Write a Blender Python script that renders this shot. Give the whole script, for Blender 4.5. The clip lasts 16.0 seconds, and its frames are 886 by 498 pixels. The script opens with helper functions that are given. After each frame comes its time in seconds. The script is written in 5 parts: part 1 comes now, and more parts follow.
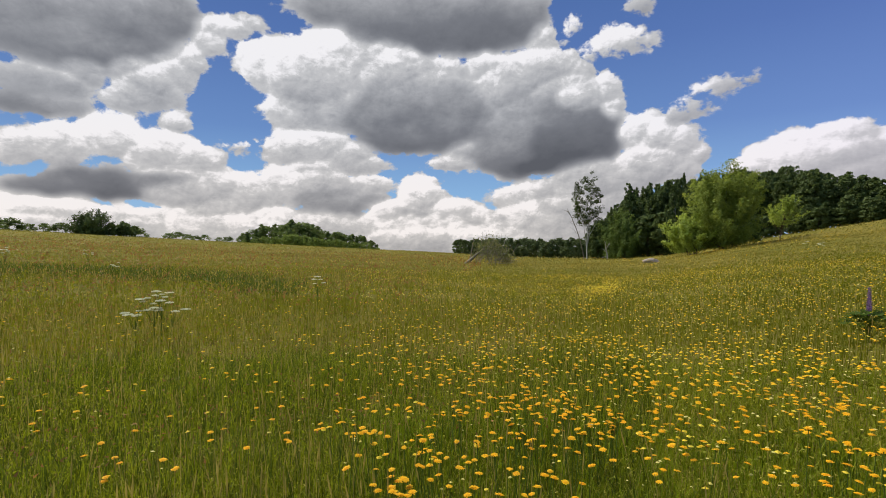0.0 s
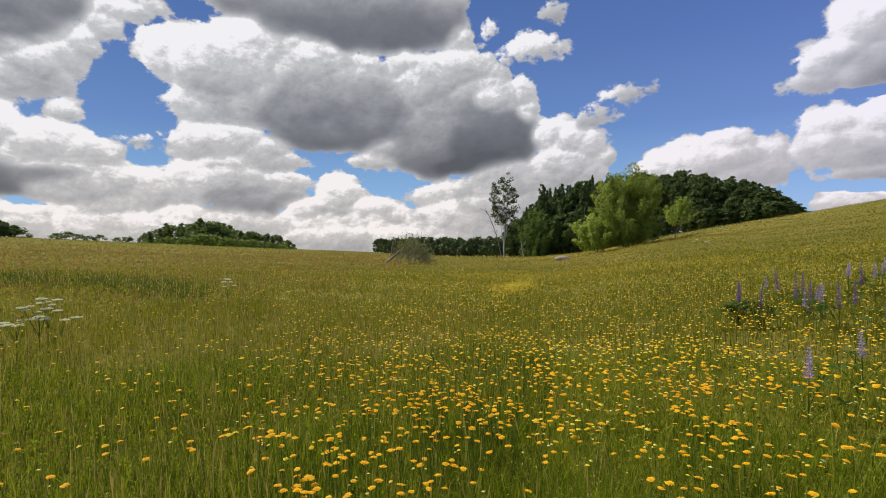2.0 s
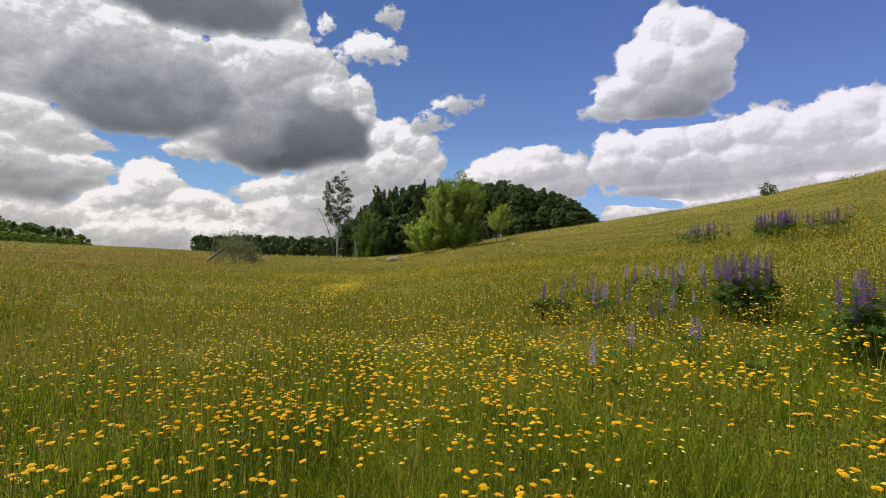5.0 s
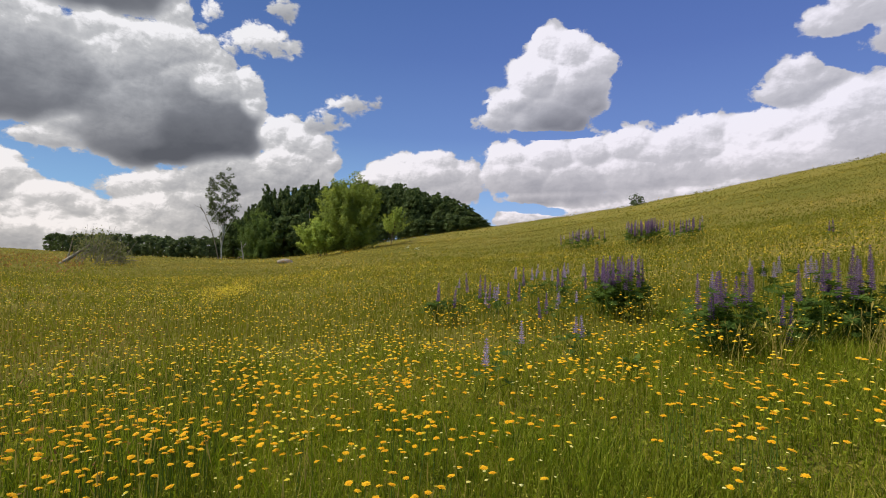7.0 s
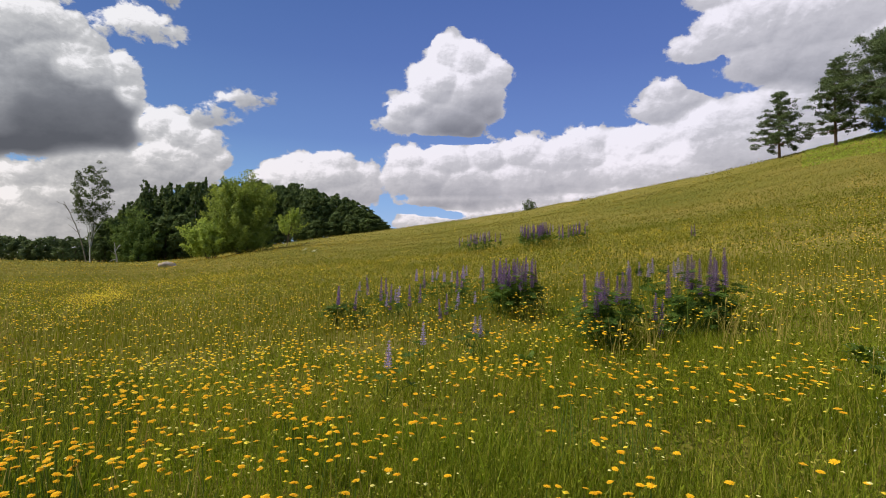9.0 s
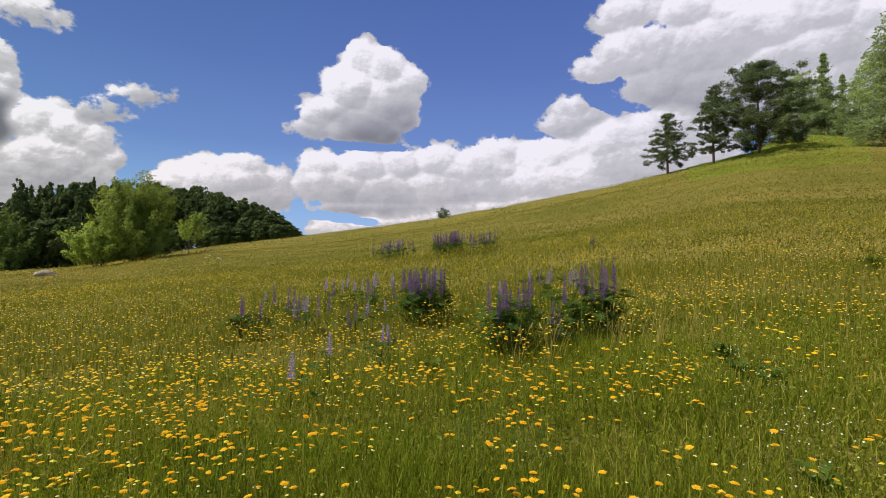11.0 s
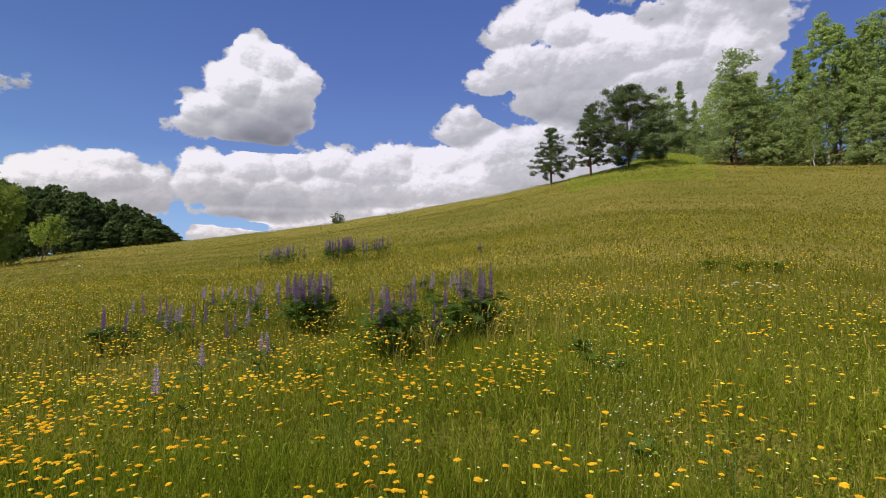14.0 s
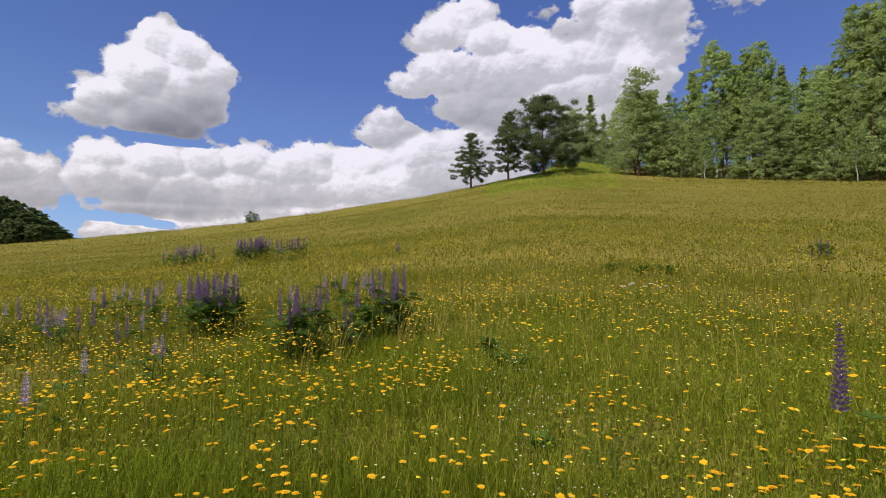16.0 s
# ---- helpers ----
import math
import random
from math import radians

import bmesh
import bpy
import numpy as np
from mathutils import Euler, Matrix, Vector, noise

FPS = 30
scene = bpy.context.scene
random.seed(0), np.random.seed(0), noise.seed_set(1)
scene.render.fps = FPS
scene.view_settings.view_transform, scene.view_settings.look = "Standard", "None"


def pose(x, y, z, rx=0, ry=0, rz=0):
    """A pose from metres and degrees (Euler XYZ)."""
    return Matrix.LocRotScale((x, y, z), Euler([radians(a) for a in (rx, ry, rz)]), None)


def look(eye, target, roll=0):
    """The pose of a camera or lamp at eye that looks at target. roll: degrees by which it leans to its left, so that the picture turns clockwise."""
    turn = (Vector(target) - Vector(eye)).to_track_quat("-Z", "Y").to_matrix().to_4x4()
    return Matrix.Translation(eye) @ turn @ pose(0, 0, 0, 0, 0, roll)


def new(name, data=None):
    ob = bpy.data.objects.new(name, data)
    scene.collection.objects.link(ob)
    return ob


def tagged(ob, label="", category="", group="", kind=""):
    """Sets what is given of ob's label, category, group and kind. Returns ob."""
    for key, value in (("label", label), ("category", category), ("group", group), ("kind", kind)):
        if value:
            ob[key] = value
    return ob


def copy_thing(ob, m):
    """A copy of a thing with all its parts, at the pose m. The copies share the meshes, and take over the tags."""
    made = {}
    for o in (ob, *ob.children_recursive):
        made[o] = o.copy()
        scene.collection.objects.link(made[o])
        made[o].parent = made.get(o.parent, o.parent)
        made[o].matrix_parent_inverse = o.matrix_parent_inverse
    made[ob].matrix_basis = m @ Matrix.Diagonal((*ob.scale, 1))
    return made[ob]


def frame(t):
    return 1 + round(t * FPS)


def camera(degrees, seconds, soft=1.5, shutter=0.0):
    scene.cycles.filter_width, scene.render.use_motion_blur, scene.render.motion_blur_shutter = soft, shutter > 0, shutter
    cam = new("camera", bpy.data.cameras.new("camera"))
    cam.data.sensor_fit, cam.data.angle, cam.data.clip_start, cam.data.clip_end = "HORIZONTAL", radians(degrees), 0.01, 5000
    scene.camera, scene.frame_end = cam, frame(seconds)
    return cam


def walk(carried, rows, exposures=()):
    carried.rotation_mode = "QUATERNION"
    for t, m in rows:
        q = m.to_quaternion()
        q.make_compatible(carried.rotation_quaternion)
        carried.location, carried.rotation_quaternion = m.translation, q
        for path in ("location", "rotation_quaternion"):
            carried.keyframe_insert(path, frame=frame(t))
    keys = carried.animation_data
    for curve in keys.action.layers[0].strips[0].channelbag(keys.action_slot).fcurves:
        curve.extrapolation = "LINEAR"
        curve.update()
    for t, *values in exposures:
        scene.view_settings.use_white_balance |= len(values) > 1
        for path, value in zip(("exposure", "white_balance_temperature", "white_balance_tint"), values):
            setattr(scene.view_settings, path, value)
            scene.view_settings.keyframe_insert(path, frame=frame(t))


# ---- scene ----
cam = camera(81.9, 16.0, soft=0.8)
# seconds, place, then pitch, roll and heading in degrees
PATH = [
    (0.0, 0.000, 0.000, 1.400, -0.01, -0.10, 0.36), (0.5, 0.017, -0.021, 1.409, 0.06, -0.02, -1.63),
    (1.0, 0.029, -0.049, 1.415, 0.03, 0.16, -3.88), (1.5, 0.047, -0.082, 1.418, -0.08, 0.32, -6.18),
    (2.0, 0.073, -0.122, 1.423, -0.14, 0.31, -8.51), (2.5, 0.097, -0.152, 1.421, -0.15, 0.30, -10.75),
    (3.0, 0.112, -0.176, 1.421, -0.11, 0.19, -13.18), (3.5, 0.123, -0.182, 1.426, -0.04, 0.07, -16.46),
    (4.0, 0.131, -0.164, 1.429, -0.05, -0.19, -20.24), (6.5, 0.189, -0.042, 1.411, 0.30, -1.18, -35.76),
    (7.0, 0.202, -0.025, 1.407, 0.50, -1.23, -38.73), (7.5, 0.205, -0.014, 1.405, 0.68, -1.25, -41.71),
    (8.0, 0.199, -0.008, 1.403, 0.79, -1.27, -44.55), (8.5, 0.188, -0.010, 1.403, 0.81, -1.20, -47.23),
    (9.0, 0.182, -0.014, 1.404, 1.00, -1.16, -49.94), (9.5, 0.178, -0.026, 1.407, 1.43, -1.25, -52.68),
    (10.0, 0.176, -0.056, 1.413, 1.69, -1.23, -55.12), (12.5, 0.141, -0.221, 1.429, 2.31, -0.54, -65.08),
    (13.0, 0.130, -0.257, 1.429, 2.45, -0.40, -66.89), (13.5, 0.122, -0.289, 1.427, 2.63, -0.38, -68.89),
    (14.0, 0.117, -0.317, 1.422, 2.77, -0.41, -71.00), (14.5, 0.117, -0.345, 1.413, 2.91, -0.41, -73.31),
    (15.0, 0.118, -0.371, 1.408, 2.94, -0.43, -75.69), (15.5, 0.123, -0.394, 1.403, 3.00, -0.55, -77.98),
    (16.0, 0.129, -0.417, 1.401, 3.08, -0.59, -79.86),
]
walk(cam, [(t, pose(x, y, z, 90 + pitch, roll, yaw)) for t, x, y, z, pitch, roll, yaw in PATH])

# ---------------------------------------------------------------- sky light and sun
SUN_AZ, SUN_EL = 52.0, 52.0   # heading (left positive) and height, degrees
world = bpy.data.worlds.new("sky")
scene.world = world
world.use_nodes = True
wn = world.node_tree.nodes
sky_tex = wn.new("ShaderNodeTexSky")
sky_tex.sky_type, sky_tex.sun_disc = "NISHITA", False
sky_tex.sun_elevation, sky_tex.sun_rotation = radians(SUN_EL), radians(-SUN_AZ)
wn["Background"].inputs["Strength"].default_value = 0.15
world.node_tree.links.new(sky_tex.outputs["Color"], wn["Background"].inputs["Color"])
sun = new("sun", bpy.data.lights.new("sun", "SUN"))
sun.data.energy, sun.data.angle, sun.data.color = 4.8, radians(0.6), (1.0, 0.93, 0.80)
to_sun = Vector((-math.sin(radians(SUN_AZ)) * math.cos(radians(SUN_EL)), math.cos(radians(SUN_AZ)) * math.cos(radians(SUN_EL)), math.sin(radians(SUN_EL))))
sun.matrix_world = look(to_sun * 100, (0, 0, 0))
scene.view_settings.exposure = 0.0

# ---------------------------------------------------------------- the lie of the land
EYE = 1.4
# a smooth round of headings (degrees, left positive): how high the brow of the field stands over the eye, and how far off it is
BROW_AZ = [-180, -150, -121, -107, -98, -91, -82, -72.5, -64.4, -57.4, -50.7, -44, -34, -28, -23.3, -15, -4, 0, 7.6, 21, 41, 70, 120, 180]
BROW_EL = [0.0, 4.0, 8.6, 10.1, 10.9, 11.3, 9.8, 8.0, 6.55, 5.15, 4.15, 3.05, 1.56, 0.2, -0.85, -1.2, -0.75, -0.38, -0.09, 0.58, 1.6, 2.6, 1.0, 0.0]
BROW_R = [60, 60, 62, 63, 65, 67, 70, 74, 78, 84, 92, 100, 85, 66, 72, 95, 118, 128, 130, 125, 112, 90, 70, 60]


def ground(x, y):
    """Height of the soil at (x, y): a hollow that climbs to the hill's brow and eases off behind it."""
    x, y = np.asarray(x, float), np.asarray(y, float)
    r = np.hypot(x, y)
    az = np.degrees(np.arctan2(-x, y))
    el = sum(np.interp((az + d + 180) % 360 - 180, BROW_AZ, BROW_EL) for d in (-4, -2, 0, 2, 4)) / 5
    brow = sum(np.interp((az + d + 180) % 360 - 180, BROW_AZ, BROW_R) for d in (-6, -3, 0, 3, 6)) / 5
    top = EYE + brow * np.tan(np.radians(el))
    u = r / brow
    climb = np.minimum(u, 1.0) ** 1.3 * top
    past = np.maximum(r - brow, 0.0)
    ease = np.clip(el / 10, 0, 1)
    fall = past * (0.10 * ease) * np.exp(-past / 60) - 0.018 * (1 - ease) * np.minimum(past, 1800)
    mound = 4.0 * np.exp(-(((az + 94.5) / 5.5) ** 2) - ((r - 87) / 15) ** 2)
    mound = mound + 4.5 * np.exp(-(((az + 113.5) / 15) ** 4) - ((r - 88) / 11) ** 2)
    wave = 0.05 * np.sin(0.9 * x + 0.4 * y) * np.sin(0.7 * y - 0.3 * x) * np.clip(r / 6, 0, 1)
    return climb + fall + mound + wave


def polar(az, r):
    """The place r metres off in the heading az (degrees, left positive)."""
    return -r * math.sin(radians(az)), r * math.cos(radians(az))

# ---------------------------------------------------------------- small tools


class Buf:
    """Gathers vertices and faces, and makes one mesh of them."""

    def __init__(self):
        self.v, self.f, self.n = [], [], 0

    def add(self, verts, *faces):
        verts = np.asarray(verts, float).reshape(-1, 3)
        for f in faces:
            self.f.append(np.asarray(f, np.int64) + self.n)
        self.v.append(verts)
        self.n += len(verts)
        return self

    def mesh(self, name, material, smooth=False):
        me = bpy.data.meshes.new(name)
        v = np.concatenate(self.v)
        sizes = np.concatenate([np.full(len(f), f.shape[1]) for f in self.f])
        loops = np.concatenate([f.ravel() for f in self.f])
        me.vertices.add(len(v))
        me.vertices.foreach_set("co", v.ravel().astype(np.float32))
        me.loops.add(len(loops))
        me.loops.foreach_set("vertex_index", loops.astype(np.int32))
        me.polygons.add(len(sizes))
        me.polygons.foreach_set("loop_start", (np.cumsum(sizes) - sizes).astype(np.int32))
        me.polygons.foreach_set("use_smooth", np.full(len(sizes), smooth))
        me.update(calc_edges=True)
        me.materials.append(material)
        return me


def part(name, me, parent, label="", m=None):
    ob = new(name, me)
    ob.parent = parent
    if m is not None:
        ob.matrix_basis = m
    return tagged(ob, label)


def grid_faces(rows, cols, wrap=False):
    i, j = np.meshgrid(np.arange(rows - 1), np.arange(cols if wrap else cols - 1), indexing="ij")
    a, b = i * cols + j, i * cols + (j + 1) % cols
    return np.stack([a, b, b + cols, a + cols], -1).reshape(-1, 4)


def tube(buf, pts, radii, sides=6):
    """A tapered round limb along pts."""
    pts, radii = np.asarray(pts, float), np.asarray(radii, float)
    way = np.gradient(pts, axis=0)
    way /= np.linalg.norm(way, axis=1, keepdims=True) + 1e-9
    side = np.cross(way, np.where(np.abs(way[:, 2:]) > 0.9, [[1.0, 0, 0]], [[0, 0, 1.0]]))
    side /= np.linalg.norm(side, axis=1, keepdims=True) + 1e-9
    up = np.cross(side, way)
    a = np.linspace(0, 2 * np.pi, sides, endpoint=False)
    ring = np.cos(a)[None, :, None] * side[:, None] + np.sin(a)[None, :, None] * up[:, None]
    buf.add(pts[:, None] + radii[:, None, None] * ring, grid_faces(len(pts), sides, True))


def unit(v):
    return v / (np.linalg.norm(v, axis=-1, keepdims=True) + 1e-9)


def leaves(buf, centres, size, r, long=1.4, face=None, along=None, loose=0.6, tri=False):
    """Pointed leaves or sprays (four corners, folded along the rib): turned at random, or facing or pointing a given way."""
    n = len(centres)
    k = unit(r.normal(size=(n, 3)))
    if face is not None:
        k = unit(k * loose + face)
    d = unit(r.normal(size=(n, 3))) if along is None else unit(along + r.normal(size=(n, 3)) * loose * 0.6)
    s = unit(np.cross(k, d))
    d = np.cross(s, k)
    size = size * r.uniform(0.6, 1.4, n)[:, None]
    if tri:
        tip, foot = centres + d * size * long * 0.6, centres - d * size * long * 0.4
        buf.add(np.stack([foot + s * size * 0.55, tip, foot - s * size * 0.55], 1), np.arange(3 * n).reshape(-1, 3))
        return
    a = centres - d * size * long / 2
    b = centres + s * size / 2 + k * size * 0.12
    c = centres + d * size * long / 2 - k * size * 0.1
    e = centres - s * size / 2 + k * size * 0.12
    buf.add(np.stack([a, b, c, e], 1), np.arange(4 * n).reshape(-1, 4))


# ---------------------------------------------------------------- materials
def material(name):
    m = bpy.data.materials.new(name)
    m.use_nodes = True
    nt = m.node_tree
    nt.nodes.clear()
    out = nt.nodes.new("ShaderNodeOutputMaterial")
    return m, nt, out


def node(nt, kind, ins=None, operation="", data_type="", attribute_name="", feature="", interpolation_type=""):
    n = nt.nodes.new(kind)
    if operation:
        n.operation = operation
    if data_type:
        n.data_type = data_type
    if attribute_name:
        n.attribute_name = attribute_name
    if feature:
        n.feature, n.normalize = feature, True
    if interpolation_type:
        n.interpolation_type = interpolation_type
    for k, v in (ins or {}).items():
        if isinstance(v, bpy.types.NodeSocket):
            nt.links.new(v, n.inputs[k])
        else:
            n.inputs[k].default_value = v
    return n


def ramp(nt, fac, *stops):
    n = nt.nodes.new("ShaderNodeValToRGB")
    el = n.color_ramp.elements
    while len(el) < len(stops):
        el.new(0.5)
    for e, (p, c) in zip(el, stops):
        e.position, e.color = p, (*c, 1)
    nt.links.new(fac, n.inputs["Fac"])
    return n.outputs["Color"]


def calc(nt, op, a, b=0.0, c=None):
    ins = {0: a, 1: b}
    if c is not None:
        ins[2] = c
    return node(nt, "ShaderNodeMath", ins, operation=op).outputs[0]


def leafy(name, dark, light, through_colour, patch=0.2, shine=0.45, see=0.4, dry=None, dry_at=0.75, each=0.45, wide=0.75):
    """Leaf or blade: varied from piece to piece and from patch to patch, with light passing through."""
    m, nt, out = material(name)
    where = node(nt, "ShaderNodeTexCoord").outputs["Object"]
    big = node(nt, "ShaderNodeTexNoise", {"Vector": where, "Scale": patch, "Detail": 4.0, "Roughness": 0.6}).outputs["Fac"]
    one = node(nt, "ShaderNodeNewGeometry").outputs["Random Per Island"]
    own = node(nt, "ShaderNodeObjectInfo").outputs["Random"]
    mix = calc(nt, "ADD", calc(nt, "MULTIPLY", one, each), calc(nt, "ADD", calc(nt, "MULTIPLY", big, wide), calc(nt, "MULTIPLY", own, 0.2)))
    mix = calc(nt, "SUBTRACT", mix, 0.2)
    stops = [(0.15, dark), (0.7, light)] + ([(dry_at, light), (min(dry_at + 0.12, 1.0), dry)] if dry else [])
    col = ramp(nt, mix, *stops)
    bsdf = node(nt, "ShaderNodeBsdfPrincipled", {"Base Color": col, "Roughness": shine + 0.15, "Specular IOR Level": 0.12})
    tint = node(nt, "ShaderNodeMix", {6: col, 7: (*through_colour, 1), "Factor": 0.5}, data_type="RGBA").outputs[2]
    trans = node(nt, "ShaderNodeBsdfTranslucent", {"Color": tint})
    mixs = node(nt, "ShaderNodeMixShader", {0: see, 1: bsdf.outputs[0], 2: trans.outputs[0]})
    nt.links.new(mixs.outputs[0], out.inputs["Surface"])
    return m


def plain(name, a, b, scale=8.0, rough=0.8, bump=0.3, stretch=(1, 1, 1)):
    m, nt, out = material(name)
    where = node(nt, "ShaderNodeMapping", {"Vector": node(nt, "ShaderNodeTexCoord").outputs["Object"], "Scale": stretch}).outputs[0]
    fine = node(nt, "ShaderNodeTexNoise", {"Vector": where, "Scale": scale, "Detail": 6.0, "Roughness": 0.65}).outputs["Fac"]
    wide = node(nt, "ShaderNodeTexNoise", {"Vector": where, "Scale": scale / 6, "Detail": 2.0}).outputs["Fac"]
    mix = calc(nt, "ADD", calc(nt, "MULTIPLY", fine, 0.6), calc(nt, "MULTIPLY", wide, 0.4))
    col = ramp(nt, mix, (0.32, a), (0.66, b))
    bmp = node(nt, "ShaderNodeBump", {"Height": fine, "Strength": bump, "Distance": 0.05}).outputs[0]
    bsdf = node(nt, "ShaderNodeBsdfPrincipled", {"Base Color": col, "Roughness": rough, "Specular IOR Level": 0.2, "Normal": bmp})
    nt.links.new(bsdf.outputs[0], out.inputs["Surface"])
    return m


GRASS = leafy("grass", (0.028, 0.046, 0.003), (0.235, 0.258, 0.019), (0.36, 0.42, 0.010), patch=0.25, see=0.45, dry=(0.44, 0.38, 0.07), dry_at=0.84, each=0.80, wide=0.50)
SORREL = leafy("sorrel", (0.20, 0.10, 0.035), (0.36, 0.19, 0.06), (0.4, 0.2, 0.06), patch=0.3, see=0.35)
GREEN_GRASS = leafy("green_grass", (0.052, 0.080, 0.004), (0.235, 0.275, 0.017), (0.30, 0.44, 0.010), patch=0.3, see=0.45, each=0.8, wide=0.5)
FRESH_GRASS = leafy("fresh_grass", (0.20, 0.28, 0.03), (0.36, 0.46, 0.06), (0.50, 0.60, 0.05), patch=0.25, see=0.45)
MEADOW_GRASS = leafy("meadow_grass", (0.070, 0.094, 0.007), (0.218, 0.208, 0.022), (0.33, 0.33, 0.012), patch=0.16, see=0.42, dry=(0.38, 0.30, 0.07), dry_at=0.78, each=0.50, wide=0.7)
HILL_GRASS = leafy("hill_grass", (0.122, 0.127, 0.022), (0.262, 0.213, 0.050), (0.39, 0.34, 0.035), patch=0.09, see=0.4, dry=(0.36, 0.24, 0.05), dry_at=0.68, each=0.22, wide=0.85)
STRAW = leafy("seed_heads", (0.25, 0.20, 0.035), (0.46, 0.37, 0.09), (0.46, 0.36, 0.09), patch=0.5, see=0.3, dry=(0.46, 0.22, 0.10), dry_at=0.86)
YELLOW = leafy("yellow_petals", (0.80, 0.375, 0.006), (0.92, 0.595, 0.024), (0.92, 0.57, 0.023), patch=0.6, see=0.35)
LEMON = leafy("lemon_petals", (0.70, 0.44, 0.010), (0.86, 0.70, 0.070), (0.86, 0.66, 0.05), patch=0.5, see=0.35)
PALE = leafy("pale_petals", (0.72, 0.60, 0.10), (0.85, 0.78, 0.30), (0.85, 0.75, 0.2), patch=0.6, see=0.35)
WHITE = leafy("white_petals", (0.52, 0.53, 0.34), (0.74, 0.73, 0.56), (0.85, 0.85, 0.65), patch=0.6, see=0.35)
STALK = leafy("stalk", (0.07, 0.13, 0.012), (0.14, 0.20, 0.03), (0.2, 0.3, 0.03), patch=0.6, see=0.25)
LUPIN = leafy("lupin_florets", (0.085, 0.045, 0.150), (0.230, 0.145, 0.265), (0.32, 0.20, 0.38), patch=3.0, see=0.3)
DARK_GRASS = leafy("sedge", (0.030, 0.052, 0.006), (0.095, 0.125, 0.016), (0.15, 0.20, 0.015), patch=0.4, see=0.4)
LUPIN_LEAF = leafy("lupin_leaves", (0.026, 0.060, 0.009), (0.080, 0.130, 0.020), (0.13, 0.21, 0.018), patch=2.0, see=0.35)
GREEN_LEAF = leafy("fresh_leaves", (0.120, 0.180, 0.040), (0.40, 0.48, 0.100), (0.60, 0.68, 0.08), patch=0.35, see=0.45)
FIELD_LEAF = leafy("field_tree_leaves", (0.058, 0.095, 0.020), (0.275, 0.33, 0.072), (0.45, 0.52, 0.065), patch=0.5, see=0.48, each=0.4, dry=(0.26, 0.19, 0.07), dry_at=0.86)
BUSH_LEAF = leafy("bush_leaves", (0.050, 0.088, 0.020), (0.185, 0.25, 0.060), (0.26, 0.34, 0.05), patch=0.3, see=0.4)
BIRCH_LEAF = leafy("birch_leaves", (0.036, 0.052, 0.018), (0.092, 0.115, 0.042), (0.12, 0.16, 0.03), patch=0.3, see=0.4)
# kept dark: the cloud shadow on the far wood is in this colour
WOOD_LEAF = leafy("woodland_leaves", (0.044, 0.070, 0.024), (0.126, 0.164, 0.052), (0.13, 0.18, 0.04), patch=0.10, see=0.3)
LIGHT_LEAF = leafy("light_bush_leaves", (0.100, 0.150, 0.030), (0.26, 0.33, 0.075), (0.32, 0.40, 0.07), patch=0.12, see=0.4)
FAR_LEAF = leafy("far_leaves", (0.062, 0.096, 0.026), (0.165, 0.212, 0.060), (0.22, 0.30, 0.06), patch=0.12, see=0.35)
HEDGE_LEAF = leafy("hedge_leaves", (0.058, 0.086, 0.032), (0.150, 0.185, 0.068), (0.12, 0.16, 0.04), patch=0.12, see=0.3)
GROVE_LEAF = leafy("grove_leaves", (0.17, 0.23, 0.08), (0.43, 0.52, 0.18), (0.52, 0.62, 0.14), patch=0.12, see=0.42, each=0.25)
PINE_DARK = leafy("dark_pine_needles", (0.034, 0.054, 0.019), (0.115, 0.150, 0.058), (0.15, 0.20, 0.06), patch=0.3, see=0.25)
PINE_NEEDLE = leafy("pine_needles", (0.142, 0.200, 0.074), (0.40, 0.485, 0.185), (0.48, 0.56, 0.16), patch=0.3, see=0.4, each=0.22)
SPRUCE_NEEDLE = leafy("spruce_needles", (0.15, 0.21, 0.08), (0.41, 0.49, 0.19), (0.48, 0.58, 0.16), patch=0.3, see=0.4, each=0.25)
BARK = plain("bark", (0.045, 0.035, 0.026), (0.16, 0.125, 0.09), 9.0, 0.9, 0.6, (1, 1, 0.25))
PINE_BARK = plain("pine_bark", (0.06, 0.04, 0.028), (0.22, 0.13, 0.075), 7.0, 0.9, 0.6, (1, 1, 0.3))
BIRCH_BARK = plain("birch_bark", (0.12, 0.11, 0.10), (0.66, 0.64, 0.60), 5.0, 0.75, 0.3, (0.5, 0.5, 2.2))
DEAD_WOOD = plain("dead_wood", (0.12, 0.10, 0.075), (0.34, 0.29, 0.22), 9.0, 0.9, 0.5, (1, 1, 0.3))
PALE_WOOD = plain("pale_dead_wood", (0.20, 0.18, 0.15), (0.44, 0.40, 0.34), 9.0, 0.9, 0.5, (1, 1, 0.3))
STONE = plain("granite", (0.20, 0.165, 0.135), (0.42, 0.355, 0.30), 5.0, 0.85, 0.5)


